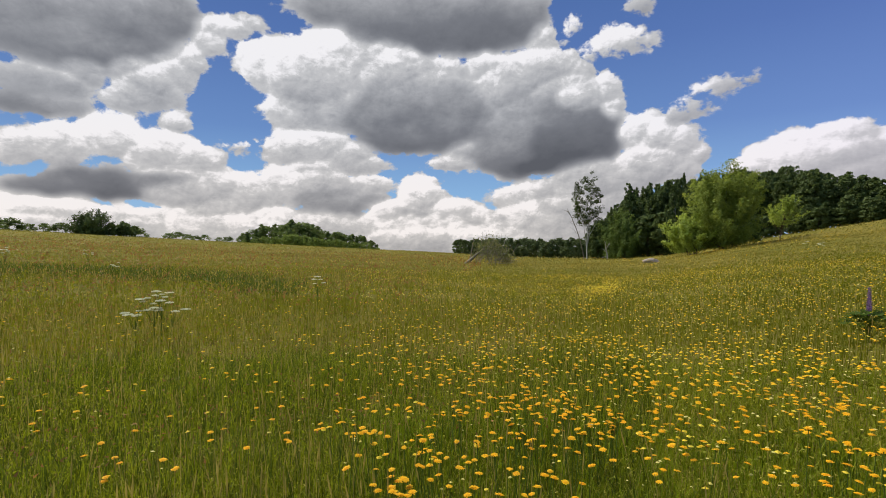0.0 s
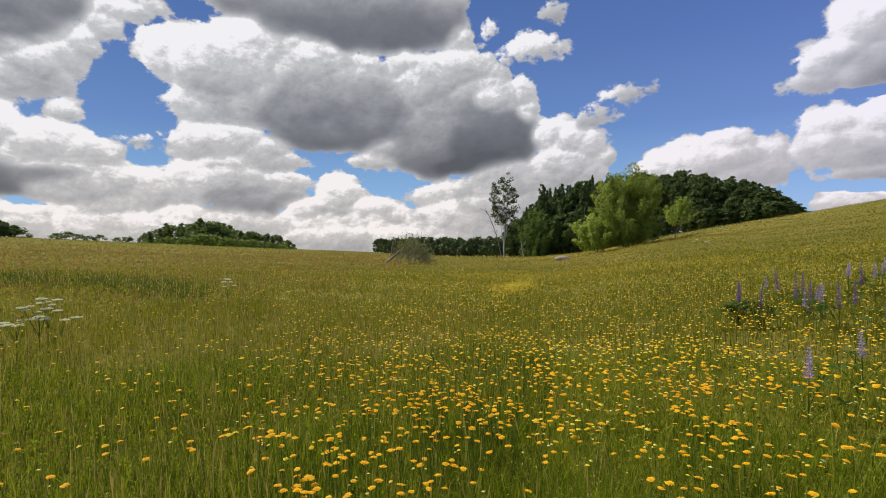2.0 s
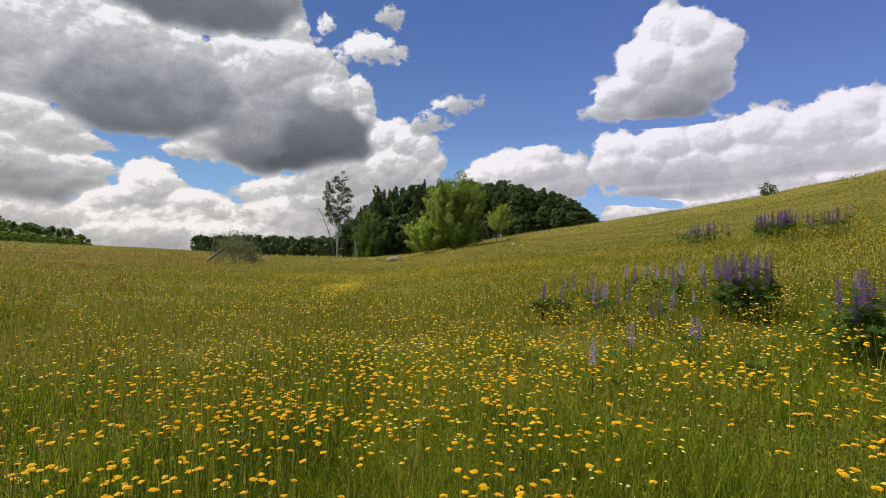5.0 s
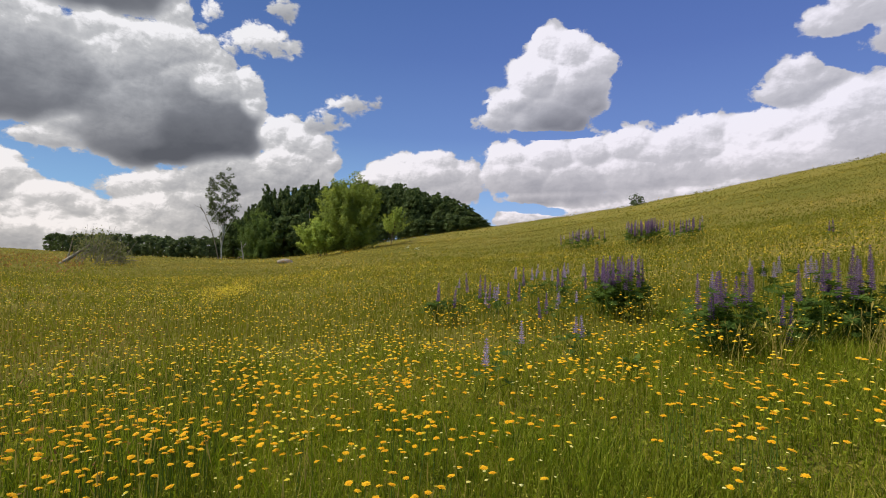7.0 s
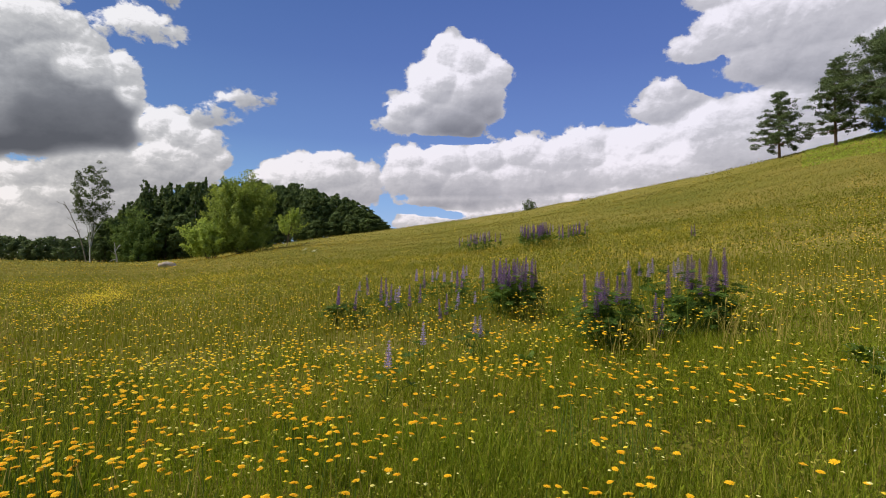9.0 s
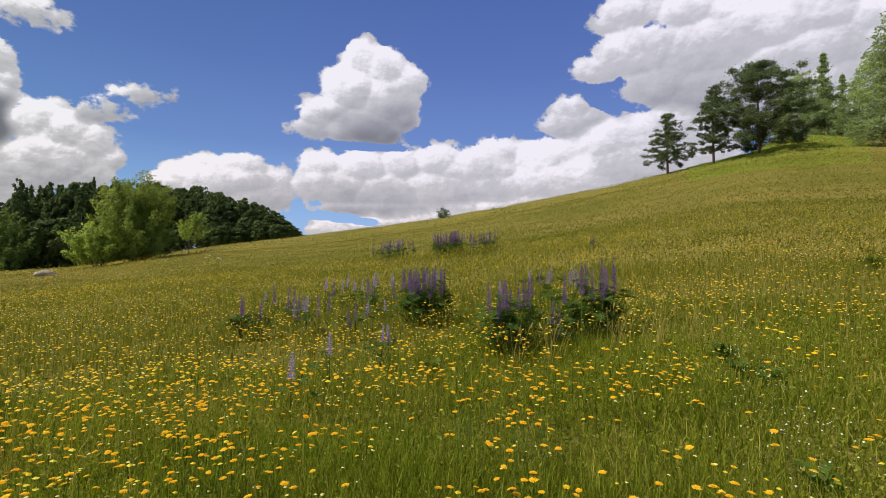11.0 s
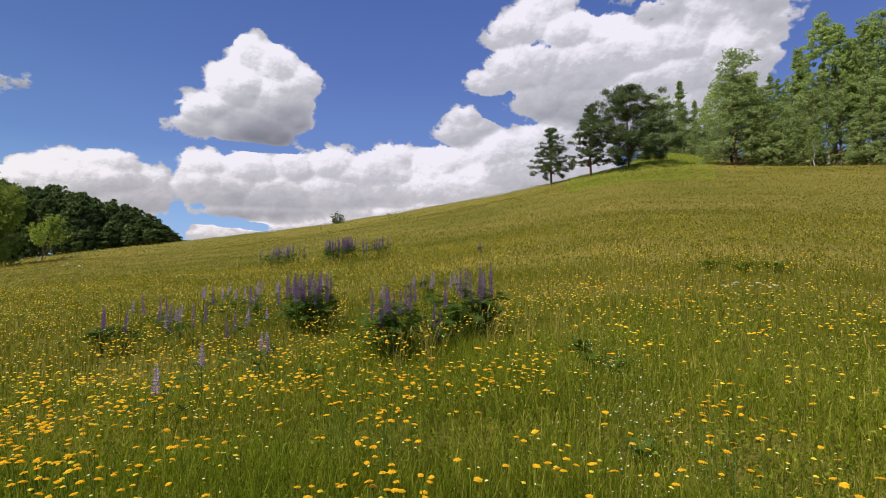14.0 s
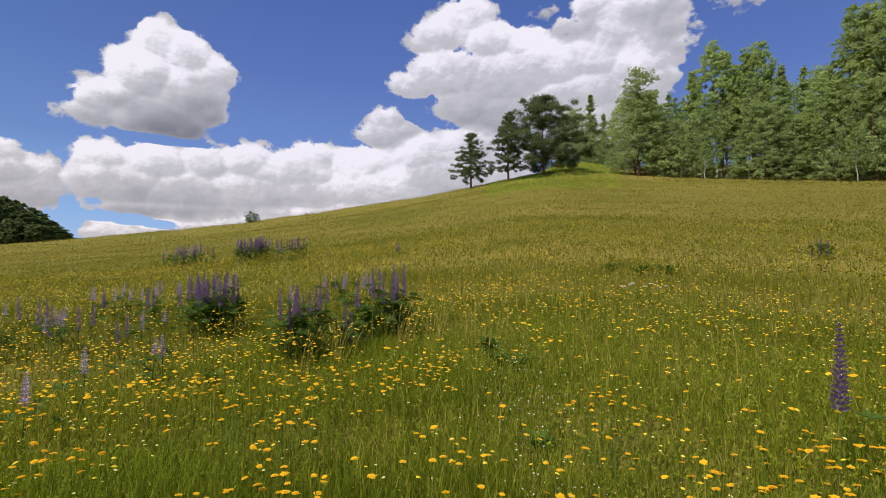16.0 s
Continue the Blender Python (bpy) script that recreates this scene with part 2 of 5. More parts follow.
def soil():
    """Meadow floor: moss, thatch and short growth, greener and yellower in patches."""
    m, nt, out = material("meadow_floor")
    where = node(nt, "ShaderNodeTexCoord").outputs["Object"]
    wide = node(nt, "ShaderNodeTexNoise", {"Vector": where, "Scale": 0.10, "Detail": 5.0, "Roughness": 0.6}).outputs["Fac"]
    mid = node(nt, "ShaderNodeTexNoise", {"Vector": where, "Scale": 1.1, "Detail": 5.0, "Roughness": 0.65}).outputs["Fac"]
    fine = node(nt, "ShaderNodeTexNoise", {"Vector": where, "Scale": 14.0, "Detail": 4.0, "Roughness": 0.7}).outputs["Fac"]
    mix = calc(nt, "ADD", calc(nt, "MULTIPLY", wide, 0.55), calc(nt, "ADD", calc(nt, "MULTIPLY", mid, 0.3), calc(nt, "MULTIPLY", fine, 0.25)))
    col = ramp(nt, mix, (0.36, (0.085, 0.098, 0.012)), (0.52, (0.168, 0.150, 0.027)), (0.62, (0.210, 0.172, 0.040)), (0.74, (0.28, 0.205, 0.045)))
    rough = node(nt, "ShaderNodeBump", {"Height": fine, "Strength": 0.8, "Distance": 0.12}).outputs[0]
    bsdf = node(nt, "ShaderNodeBsdfPrincipled", {"Base Color": col, "Roughness": 0.95, "Specular IOR Level": 0.05, "Normal": rough})
    nt.links.new(bsdf.outputs[0], out.inputs["Surface"])
    return m


# ---------------------------------------------------------------- ground: one sheet out to the horizon
def build_ground():
    rings = np.concatenate([[0.0], np.geomspace(0.6, 3600, 120)])
    az = np.linspace(-np.pi, np.pi, 289)[:-1]
    r, a = np.meshgrid(rings, az, indexing="ij")
    x, y = -r * np.sin(a), r * np.cos(a)
    me = Buf().add(np.stack([x, y, ground(x, y)], -1), grid_faces(len(rings), len(az), True)).mesh("ground", soil(), True)
    tagged(new("ground", me), "rolling hay meadow of grass and thatch rising to a brow", "ground", kind="structure")


build_ground()


# ---------------------------------------------------------------- sky: a far backdrop of blue air and heaped clouds, open overhead
SKY_R, STEP = 4300.0, 0.16
sky_az = np.arange(-128.0, 52.0, STEP)
sky_el = np.arange(-2.0, 31.5, STEP)
AZ, EL = np.meshgrid(sky_az, sky_el)
dens, bulge = np.full_like(AZ, -2.0), np.zeros_like(AZ)
whiteness = np.full_like(AZ, 0.7)
slope_x, slope_y = np.zeros_like(AZ), np.zeros_like(AZ)
cloud_rng = np.random.default_rng(3)


def blob(a, e, ra, re, full, lift, lum=None, tier=0):
    """One rounded heap of cloud round (a, e): how deep inside it each heading lies (degrees), which way its skin faces, and how white it is."""
    i0, i1 = np.searchsorted(sky_el, [e - re - 1.5, e + re + 1.5])
    j0, j1 = np.searchsorted(sky_az, [a - ra - 1.5, a + ra + 1.5])
    if i1 <= i0 or j1 <= j0:
        return
    box = (slice(i0, i1), slice(j0, j1))
    nx, ny = (AZ[box] - a) / ra, (EL[box] - e) / re
    d = 1 - nx * nx - ny * ny
    deep = (1 - np.sqrt(nx * nx + ny * ny)) * min(ra, re) * 1.1
    if full < 1:
        deep = np.minimum(deep, 0.5) * full - 0.12
    old = dens[box]
    join = 0.05 * np.clip(np.minimum(old, deep) + 0.6, 0, 1) if full == 1 else 0
    dens[box] = np.minimum(np.maximum(old, deep) + join, 3.0)
    swell = np.where(d > 0, lift + 0.5 * (ra + re) * np.sqrt(np.clip(d, 0, 1)), 0)
    front = (swell > bulge[box]) * (1.0, 0.75, 0.62)[tier]
    slope_x[box] += front * (nx - slope_x[box])
    slope_y[box] += front * (ny - slope_y[box])
    bulge[box] = np.maximum(bulge[box], swell)
    if lum is not None:
        w = np.clip(d * 1.6 + 0.35, 0, 1) * (0.9 if tier == 0 else 0.4)
        whiteness[box] += w * (lum + 0.10 * np.clip(ny, -1, 1) - whiteness[box])


def cloud(*puffs, full=1.0):
    """A heap cloud: big puffs, each set with lobes, each lobe with knobs."""
    g = cloud_rng
    for a, e, ra, re, lum in puffs:
        blob(a, e, ra, re, full, 0.0, lum)
        for k in range(16):
            t, q = g.uniform(0, 2 * math.pi), math.sqrt(g.uniform(0.05, 1.0))
            up, s = math.sin(t) * q, g.uniform(0.24, 0.5)
            ca, ce = a + math.cos(t) * q * ra * 0.82, e + up * re * (0.86 if up > 0 else 0.7)
            rb = max(s * re, 0.18 * ra, 0.45)
            rise = 0.45 * (ra + re) * math.sqrt(max(0, 1 - q * q)) * 0.5
            blob(ca, ce, rb * 1.15, rb * 0.95, full, rise, lum + 0.07 * up + g.uniform(-0.03, 0.03), 1)
            for j in range(9):
                t2, q2 = g.uniform(0, 2 * math.pi), g.uniform(0.3, 1.0)
                rc = rb * g.uniform(0.26, 0.5)
                blob(ca + math.cos(t2) * q2 * rb, ce + math.sin(t2) * q2 * rb * (0.9 if t2 < math.pi else 0.5), rc * 1.1, rc, full, rise + rb * 0.62 * (1 - q2 * q2), None, 2)


def clear(*gaps):
    """Opens blue gaps in the cloud cover."""
    for a, e, ra, re in gaps:
        inside = 1 - np.sqrt(((AZ - a) / ra) ** 2 + ((EL - e) / re) ** 2)
        dens[:] = np.where(inside > -0.6, np.minimum(dens, -2.2 * (inside + 0.15)), dens)


def soften(f, n):
    """Averages a map over n cells each way."""
    for axis in (0, 1):
        f = sum(np.roll(f, k, axis) for k in range(-n, n + 1)) / (2 * n + 1)
    return f


cloud((39.0, 2.0, 6.2, 1.5, 0.87), (32.3, 1.9, 7.3, 1.5, 0.85), (23.4, 1.8, 8.6, 1.9, 0.89), (14.3, 1.6, 9.5, 2.2, 0.85), (4.4, 1.0, 10.0, 1.6, 0.87), (-5.7, 1.0, 9.9, 1.9, 0.87), (-13.7, 3.2, 8.3, 3.1, 0.83), (27.0, 6.2, 6.1, 2.2, 0.85))  # horizon haze
cloud((39.1, 19.5, 5.8, 3.3, 0.45), (33.2, 20.1, 6.3, 3.3, 0.43), (36.3, 17.6, 6.7, 2.0, 0.44), (28.0, 22.1, 2.5, 2.2, 0.46), (39.1, 14.5, 4.3, 1.5, 0.60), (35.4, 15.7, 1.9, 1.1, 0.78), (39.8, 12.5, 3.2, 1.1, 0.42), (37.1, 12.7, 2.4, 1.0, 0.55))  # top left bank
cloud((30.2, 15.5, 3.3, 2.3, 0.82), (31.4, 16.4, 2.3, 1.4, 0.90), (28.5, 16.6, 2.2, 2.1, 0.88), (32.3, 14.0, 2.1, 1.3, 0.80), (23.4, 21.7, 3.0, 1.0, 0.93), (25.0, 20.2, 1.7, 1.3, 0.88), (21.2, 22.4, 1.5, 0.7, 0.90), (27.0, 18.1, 1.5, 1.5, 0.90), (28.0, 12.4, 1.3, 1.0, 0.90))  # bright part under it
cloud((33.2, 10.5, 3.1, 2.2, 0.97), (37.1, 9.3, 2.9, 2.1, 0.95), (40.2, 8.6, 2.2, 1.7, 0.90), (29.5, 9.4, 3.6, 2.3, 0.93), (27.0, 8.4, 3.0, 2.7, 0.86), (24.7, 8.9, 1.2, 1.1, 0.85))  # left heap
cloud((33.7, 6.1, 5.8, 1.5, 0.27), (37.9, 5.5, 3.6, 1.1, 0.32), (28.5, 6.1, 3.4, 1.4, 0.40))  # its grey base
cloud((37.9, 3.4, 4.8, 1.3, 0.94), (31.8, 3.0, 5.5, 1.2, 0.89), (24.4, 4.1, 4.2, 2.3, 0.86), (26.5, 5.4, 4.6, 1.2, 0.79), (21.7, 5.6, 3.3, 2.6, 0.88), (18.9, 2.7, 5.1, 1.5, 0.94), (40.6, 3.8, 2.2, 1.0, 0.93))  # low left haze
cloud((14.3, 18.4, 6.5, 4.0, 0.90), (19.0, 18.6, 3.4, 2.8, 0.93), (9.4, 20.4, 5.5, 2.9, 0.95), (15.5, 14.7, 4.7, 2.6, 0.85), (11.9, 15.8, 4.9, 3.4, 0.78), (6.3, 18.9, 5.6, 3.7, 0.85), (14.3, 20.6, 3.6, 1.9, 0.98), (20.6, 18.7, 2.0, 1.9, 0.98), (10.7, 21.7, 4.3, 1.6, 0.98), (16.1, 16.4, 2.9, 1.6, 0.74))  # great cloud, left
cloud((11.9, 24.9, 6.1, 1.6, 0.50), (3.2, 24.5, 12.5, 2.4, 0.42), (-0.6, 22.9, 7.6, 1.9, 0.36), (-5.1, 23.3, 6.0, 2.2, 0.36), (-9.1, 24.7, 2.5, 1.9, 0.45), (-10.7, 21.7, 1.8, 1.6, 0.85))  # great cloud, top bank
cloud((3.1, 16.7, 6.6, 3.2, 0.64), (6.3, 14.0, 5.3, 3.0, 0.46), (2.5, 13.0, 6.0, 2.5, 0.36), (6.3, 11.9, 4.4, 1.7, 0.36), (-1.9, 15.5, 3.2, 3.2, 0.52), (-3.8, 14.0, 2.2, 2.5, 0.44), (6.3, 20.0, 3.4, 1.8, 0.90), (0.3, 19.3, 3.5, 1.4, 0.82), (-4.4, 19.6, 2.8, 1.5, 0.88), (-2.6, 10.8, 2.8, 1.0, 0.72), (-0.7, 9.5, 2.9, 0.7, 0.82))  # great cloud, core
cloud((-7.0, 17.7, 3.7, 3.1, 0.78), (-10.7, 19.2, 4.0, 2.2, 0.86), (-13.1, 16.3, 4.2, 2.6, 0.66), (-8.8, 15.3, 3.7, 2.6, 0.62), (-10.7, 12.0, 6.4, 3.0, 0.40), (-14.9, 13.0, 4.1, 2.9, 0.40), (-12.5, 10.5, 5.7, 2.2, 0.30), (-8.8, 9.3, 5.9, 1.3, 0.28), (-16.6, 12.3, 2.3, 2.6, 0.42), (-15.5, 11.2, 3.6, 2.5, 0.24), (-10.7, 11.0, 6.7, 2.5, 0.20), (-16.1, 13.5, 2.6, 2.2, 0.34), (-6.3, 12.5, 3.4, 2.7, 0.46), (-6.0, 10.4, 3.8, 1.5, 0.40), (-13.7, 15.1, 3.6, 2.0, 0.45))  # great cloud, right
cloud((-18.1, 21.0, 3.5, 1.6, 0.93), (-20.0, 20.8, 2.2, 0.9, 0.85), (-16.6, 20.4, 2.3, 1.0, 0.90), (-20.6, 24.0, 1.4, 1.0, 0.60), (-13.8, 23.0, 1.1, 1.2, 0.85), (-13.1, 21.8, 1.1, 1.0, 0.85), full=0.85)  # streamer
cloud((14.9, 11.1, 4.7, 2.0, 0.93), (17.8, 10.3, 2.3, 1.4, 0.90), (11.2, 10.2, 3.7, 1.6, 0.85), (9.4, 9.3, 3.1, 1.3, 0.80), (14.3, 6.8, 5.4, 1.9, 0.75), (17.2, 7.0, 3.5, 1.9, 0.88), (12.5, 4.9, 4.5, 1.6, 0.50), (14.3, 8.6, 3.0, 1.2, 0.90), (8.2, 7.2, 2.8, 1.1, 0.92), (20.6, 5.4, 3.1, 1.3, 0.85), (9.4, 5.7, 3.1, 1.2, 0.60))  # second heap
cloud((2.8, 6.0, 2.7, 2.0, 0.97), (5.6, 4.1, 3.5, 1.5, 0.95), (-0.7, 4.2, 3.5, 1.5, 0.93), (3.4, 4.2, 2.4, 1.0, 0.83), (6.9, 2.9, 3.7, 1.1, 0.86), (-3.2, 3.5, 3.2, 1.3, 0.88), (-5.7, 2.9, 3.1, 1.4, 0.85), (5.6, 1.6, 7.5, 1.0, 0.89), (-3.8, 1.3, 6.3, 0.9, 0.89), (14.3, 2.5, 5.4, 1.4, 0.79))  # low heaps
cloud((-9.5, 5.7, 4.6, 1.6, 0.82), (-10.7, 3.5, 5.8, 1.6, 0.82), (-16.1, 7.3, 5.0, 2.4, 0.66), (-14.3, 5.3, 4.4, 2.2, 0.72), (-20.6, 12.2, 2.3, 1.8, 0.97), (-22.4, 11.6, 2.5, 2.0, 0.95), (-24.4, 10.8, 2.2, 1.8, 0.93), (-25.8, 9.3, 1.4, 1.2, 0.90), (-21.7, 8.8, 3.8, 2.1, 0.84), (-23.9, 8.0, 2.9, 1.5, 0.85), (-19.5, 7.5, 3.6, 2.1, 0.74), (-18.4, 5.5, 3.4, 2.1, 0.72))  # right haze bank
cloud((-14.9, 16.3, 2.7, 1.4, 0.97), (-17.3, 16.6, 1.8, 1.6, 0.97), (-18.1, 14.8, 1.1, 1.2, 0.95), (-13.7, 18.6, 2.4, 1.3, 0.90), (-22.2, 12.6, 1.6, 1.1, 1.00), (3.1, 7.0, 1.9, 1.2, 1.00), (16.6, 11.3, 2.3, 0.9, 0.97), (-13.7, 16.1, 1.8, 1.0, 0.95))  # fronts
cloud((-24.4, 13.7, 1.6, 1.1, 0.72), (-25.8, 14.4, 2.0, 1.4, 0.78), (-27.3, 15.4, 2.1, 1.1, 0.80), (-28.6, 15.9, 1.5, 0.7, 0.70), (-31.0, 16.0, 0.9, 0.5, 0.60), full=0.68)  # wisp
cloud((-34.5, 9.6, 2.8, 1.4, 0.97), (-37.3, 10.0, 3.2, 1.5, 0.98), (-32.0, 8.9, 2.2, 1.1, 0.97), (-36.1, 8.4, 6.0, 1.7, 0.93), (-40.8, 8.5, 2.5, 1.6, 0.86), (-33.2, 7.4, 5.0, 1.6, 0.86), (-39.6, 7.2, 4.4, 1.6, 0.80))  # heap over the wood
cloud((-49.9, 21.8, 2.3, 2.2, 0.98), (-52.4, 21.2, 2.7, 2.1, 0.98), (-55.3, 19.9, 2.2, 1.7, 0.95), (-48.8, 18.9, 3.4, 2.5, 0.97), (-53.0, 18.1, 3.6, 2.5, 0.85), (-46.3, 16.1, 3.4, 1.9, 0.90), (-49.5, 15.1, 4.3, 2.0, 0.60), (-51.9, 14.4, 3.0, 1.5, 0.42), (-54.2, 16.3, 2.1, 1.7, 0.60), (-45.1, 14.6, 2.8, 1.1, 0.75))  # lone cloud
cloud((-47.4, 8.5, 5.2, 1.9, 0.82), (-52.8, 8.1, 5.5, 1.8, 0.76), (-59.0, 8.6, 5.0, 2.0, 0.85), (-64.7, 9.0, 5.1, 2.0, 0.85), (-70.4, 9.6, 5.0, 2.0, 0.87), (-76.1, 10.5, 4.9, 2.0, 0.88), (-48.7, 6.1, 3.5, 0.8, 0.64), (-53.5, 6.3, 5.5, 1.0, 0.65), (-59.7, 6.7, 4.4, 0.9, 0.70), (-80.3, 11.2, 3.6, 1.8, 0.90))  # long bank, body
cloud((-46.2, 10.7, 3.1, 1.6, 0.97), (-49.8, 10.7, 3.6, 2.1, 0.97), (-54.6, 11.2, 2.8, 1.8, 0.97), (-59.0, 11.7, 3.5, 2.0, 0.98), (-65.3, 12.4, 2.9, 2.0, 0.98), (-63.4, 10.9, 5.1, 2.2, 0.92), (-69.8, 11.8, 3.2, 2.2, 0.97), (-74.2, 12.6, 3.4, 2.1, 0.98), (-78.5, 13.4, 3.6, 2.1, 0.98), (-82.1, 13.5, 2.9, 2.3, 0.95), (-85.0, 14.2, 2.3, 1.8, 0.90))  # long bank, heaps
cloud((-46.4, 4.2, 2.4, 1.1, 0.95), (-48.7, 3.7, 1.5, 0.6, 0.90), (-52.9, 4.6, 2.7, 0.5, 0.95), (-55.9, 5.1, 3.1, 0.6, 0.95), (-60.9, 6.0, 3.2, 0.5, 0.90))  # low bright strip
cloud((-44.7, 4.7, 1.4, 0.5, 0.70), (-47.5, 4.8, 2.3, 0.5, 0.80))  # low strip right
cloud((-73.4, 16.9, 1.8, 1.3, 0.95), (-72.6, 15.7, 2.2, 1.2, 0.85), (-75.1, 15.9, 1.6, 1.1, 0.90), (-73.9, 15.1, 2.2, 1.0, 0.65))  # puff
cloud((-82.5, 27.5, 3.6, 1.8, 0.98), (-79.9, 25.9, 3.9, 1.9, 0.95), (-78.6, 25.1, 2.9, 1.4, 0.90), (-76.1, 20.8, 2.9, 1.3, 0.90), (-80.6, 22.1, 5.2, 2.5, 0.90), (-85.1, 25.3, 3.9, 1.9, 0.98), (-88.9, 24.9, 3.8, 1.7, 1.00), (-92.1, 22.8, 4.9, 2.7, 1.00), (-87.0, 21.4, 5.7, 2.8, 0.85), (-96.9, 23.5, 4.1, 2.9, 1.00), (-101.0, 22.5, 3.9, 2.9, 1.00), (-99.3, 25.8, 4.6, 2.3, 0.95), (-103.2, 24.3, 2.2, 1.8, 0.90), (-96.3, 27.5, 3.0, 1.3, 0.90), (-103.8, 26.2, 1.9, 1.5, 0.85))  # big cloud over the hill
cloud((-82.6, 18.6, 4.5, 2.1, 0.75), (-87.1, 17.9, 5.1, 2.2, 0.67), (-92.1, 18.9, 4.9, 2.2, 0.80), (-85.2, 16.5, 3.8, 1.1, 0.61), (-96.3, 19.7, 4.2, 2.2, 0.85), (-100.9, 19.3, 3.4, 2.2, 0.85), (-96.9, 16.6, 3.5, 2.3, 0.81), (-100.4, 17.7, 2.8, 2.2, 0.80), (-93.9, 15.3, 3.0, 2.1, 0.69), (-102.1, 20.5, 2.8, 2.1, 0.93), (-90.8, 15.7, 3.7, 2.1, 0.64), (-98.0, 13.9, 2.9, 2.3, 0.79))  # its grey base
cloud((-93.9, 25.9, 2.8, 1.2, 0.75), (-102.1, 26.9, 3.1, 1.4, 0.80), (-104.3, 24.8, 2.2, 1.2, 0.75), (-90.8, 27.5, 2.2, 0.8, 0.60), (-105.1, 23.2, 1.3, 1.0, 0.80), full=0.62)  # wisps over the hill
cloud((21.7, 10.4, 2.7, 0.5, 0.70), full=0.42)  # faint wisps
cloud((-110.0, 25.7, 1.4, 0.7, 0.60), (-111.7, 25.8, 1.2, 0.6, 0.60), full=0.62)  # corner puff
cloud((-127.2, 14.5, 3.6, 2.5, 0.85), (-131.3, 14.6, 3.8, 2.7, 0.80), (-129.9, 12.6, 5.4, 1.6, 0.50))  # beyond
cloud((-52.7, 4.7, 4.2, 0.9, 0.95), (-57.9, 5.5, 3.4, 0.8, 0.95), (-62.3, 6.3, 3.2, 0.8, 0.92), (-47.2, 4.0, 2.5, 0.9, 0.95))  # strip under the bank
cloud((-64.9, 6.6, 3.1, 1.0, 0.92), (-68.8, 7.3, 2.9, 1.0, 0.92), (-61.2, 6.1, 2.7, 0.8, 0.90))  # strip on the skyline
cloud((-86.8, 13.1, 3.0, 2.4, 0.70), (-71.7, 11.7, 4.5, 2.5, 0.97), (-76.8, 13.3, 4.1, 2.4, 0.98), (-81.8, 14.0, 3.8, 2.4, 0.95), (-84.3, 14.4, 2.5, 2.1, 0.85), (-75.5, 9.9, 7.6, 2.5, 0.95), (-69.1, 9.8, 3.8, 1.9, 0.95), (-80.6, 11.1, 5.6, 2.5, 0.85), (-86.8, 10.3, 3.6, 2.4, 0.80))  # low cloud behind the pines
cloud((-73.4, 16.9, 2.1, 1.4, 0.85), (-72.9, 15.3, 3.0, 1.5, 0.80), (-75.8, 16.0, 1.2, 0.8, 0.80))  # tower by it


clear((-43.5, 5.3, 0.9, 1.6), (-45.6, 5.35, 1.5, 0.45), (-48.3, 5.15, 1.7, 0.45), (-50.6, 4.85, 1.3, 0.4), (-50.5, 13.0, 5.0, 0.4))  # blue under the bank and over it


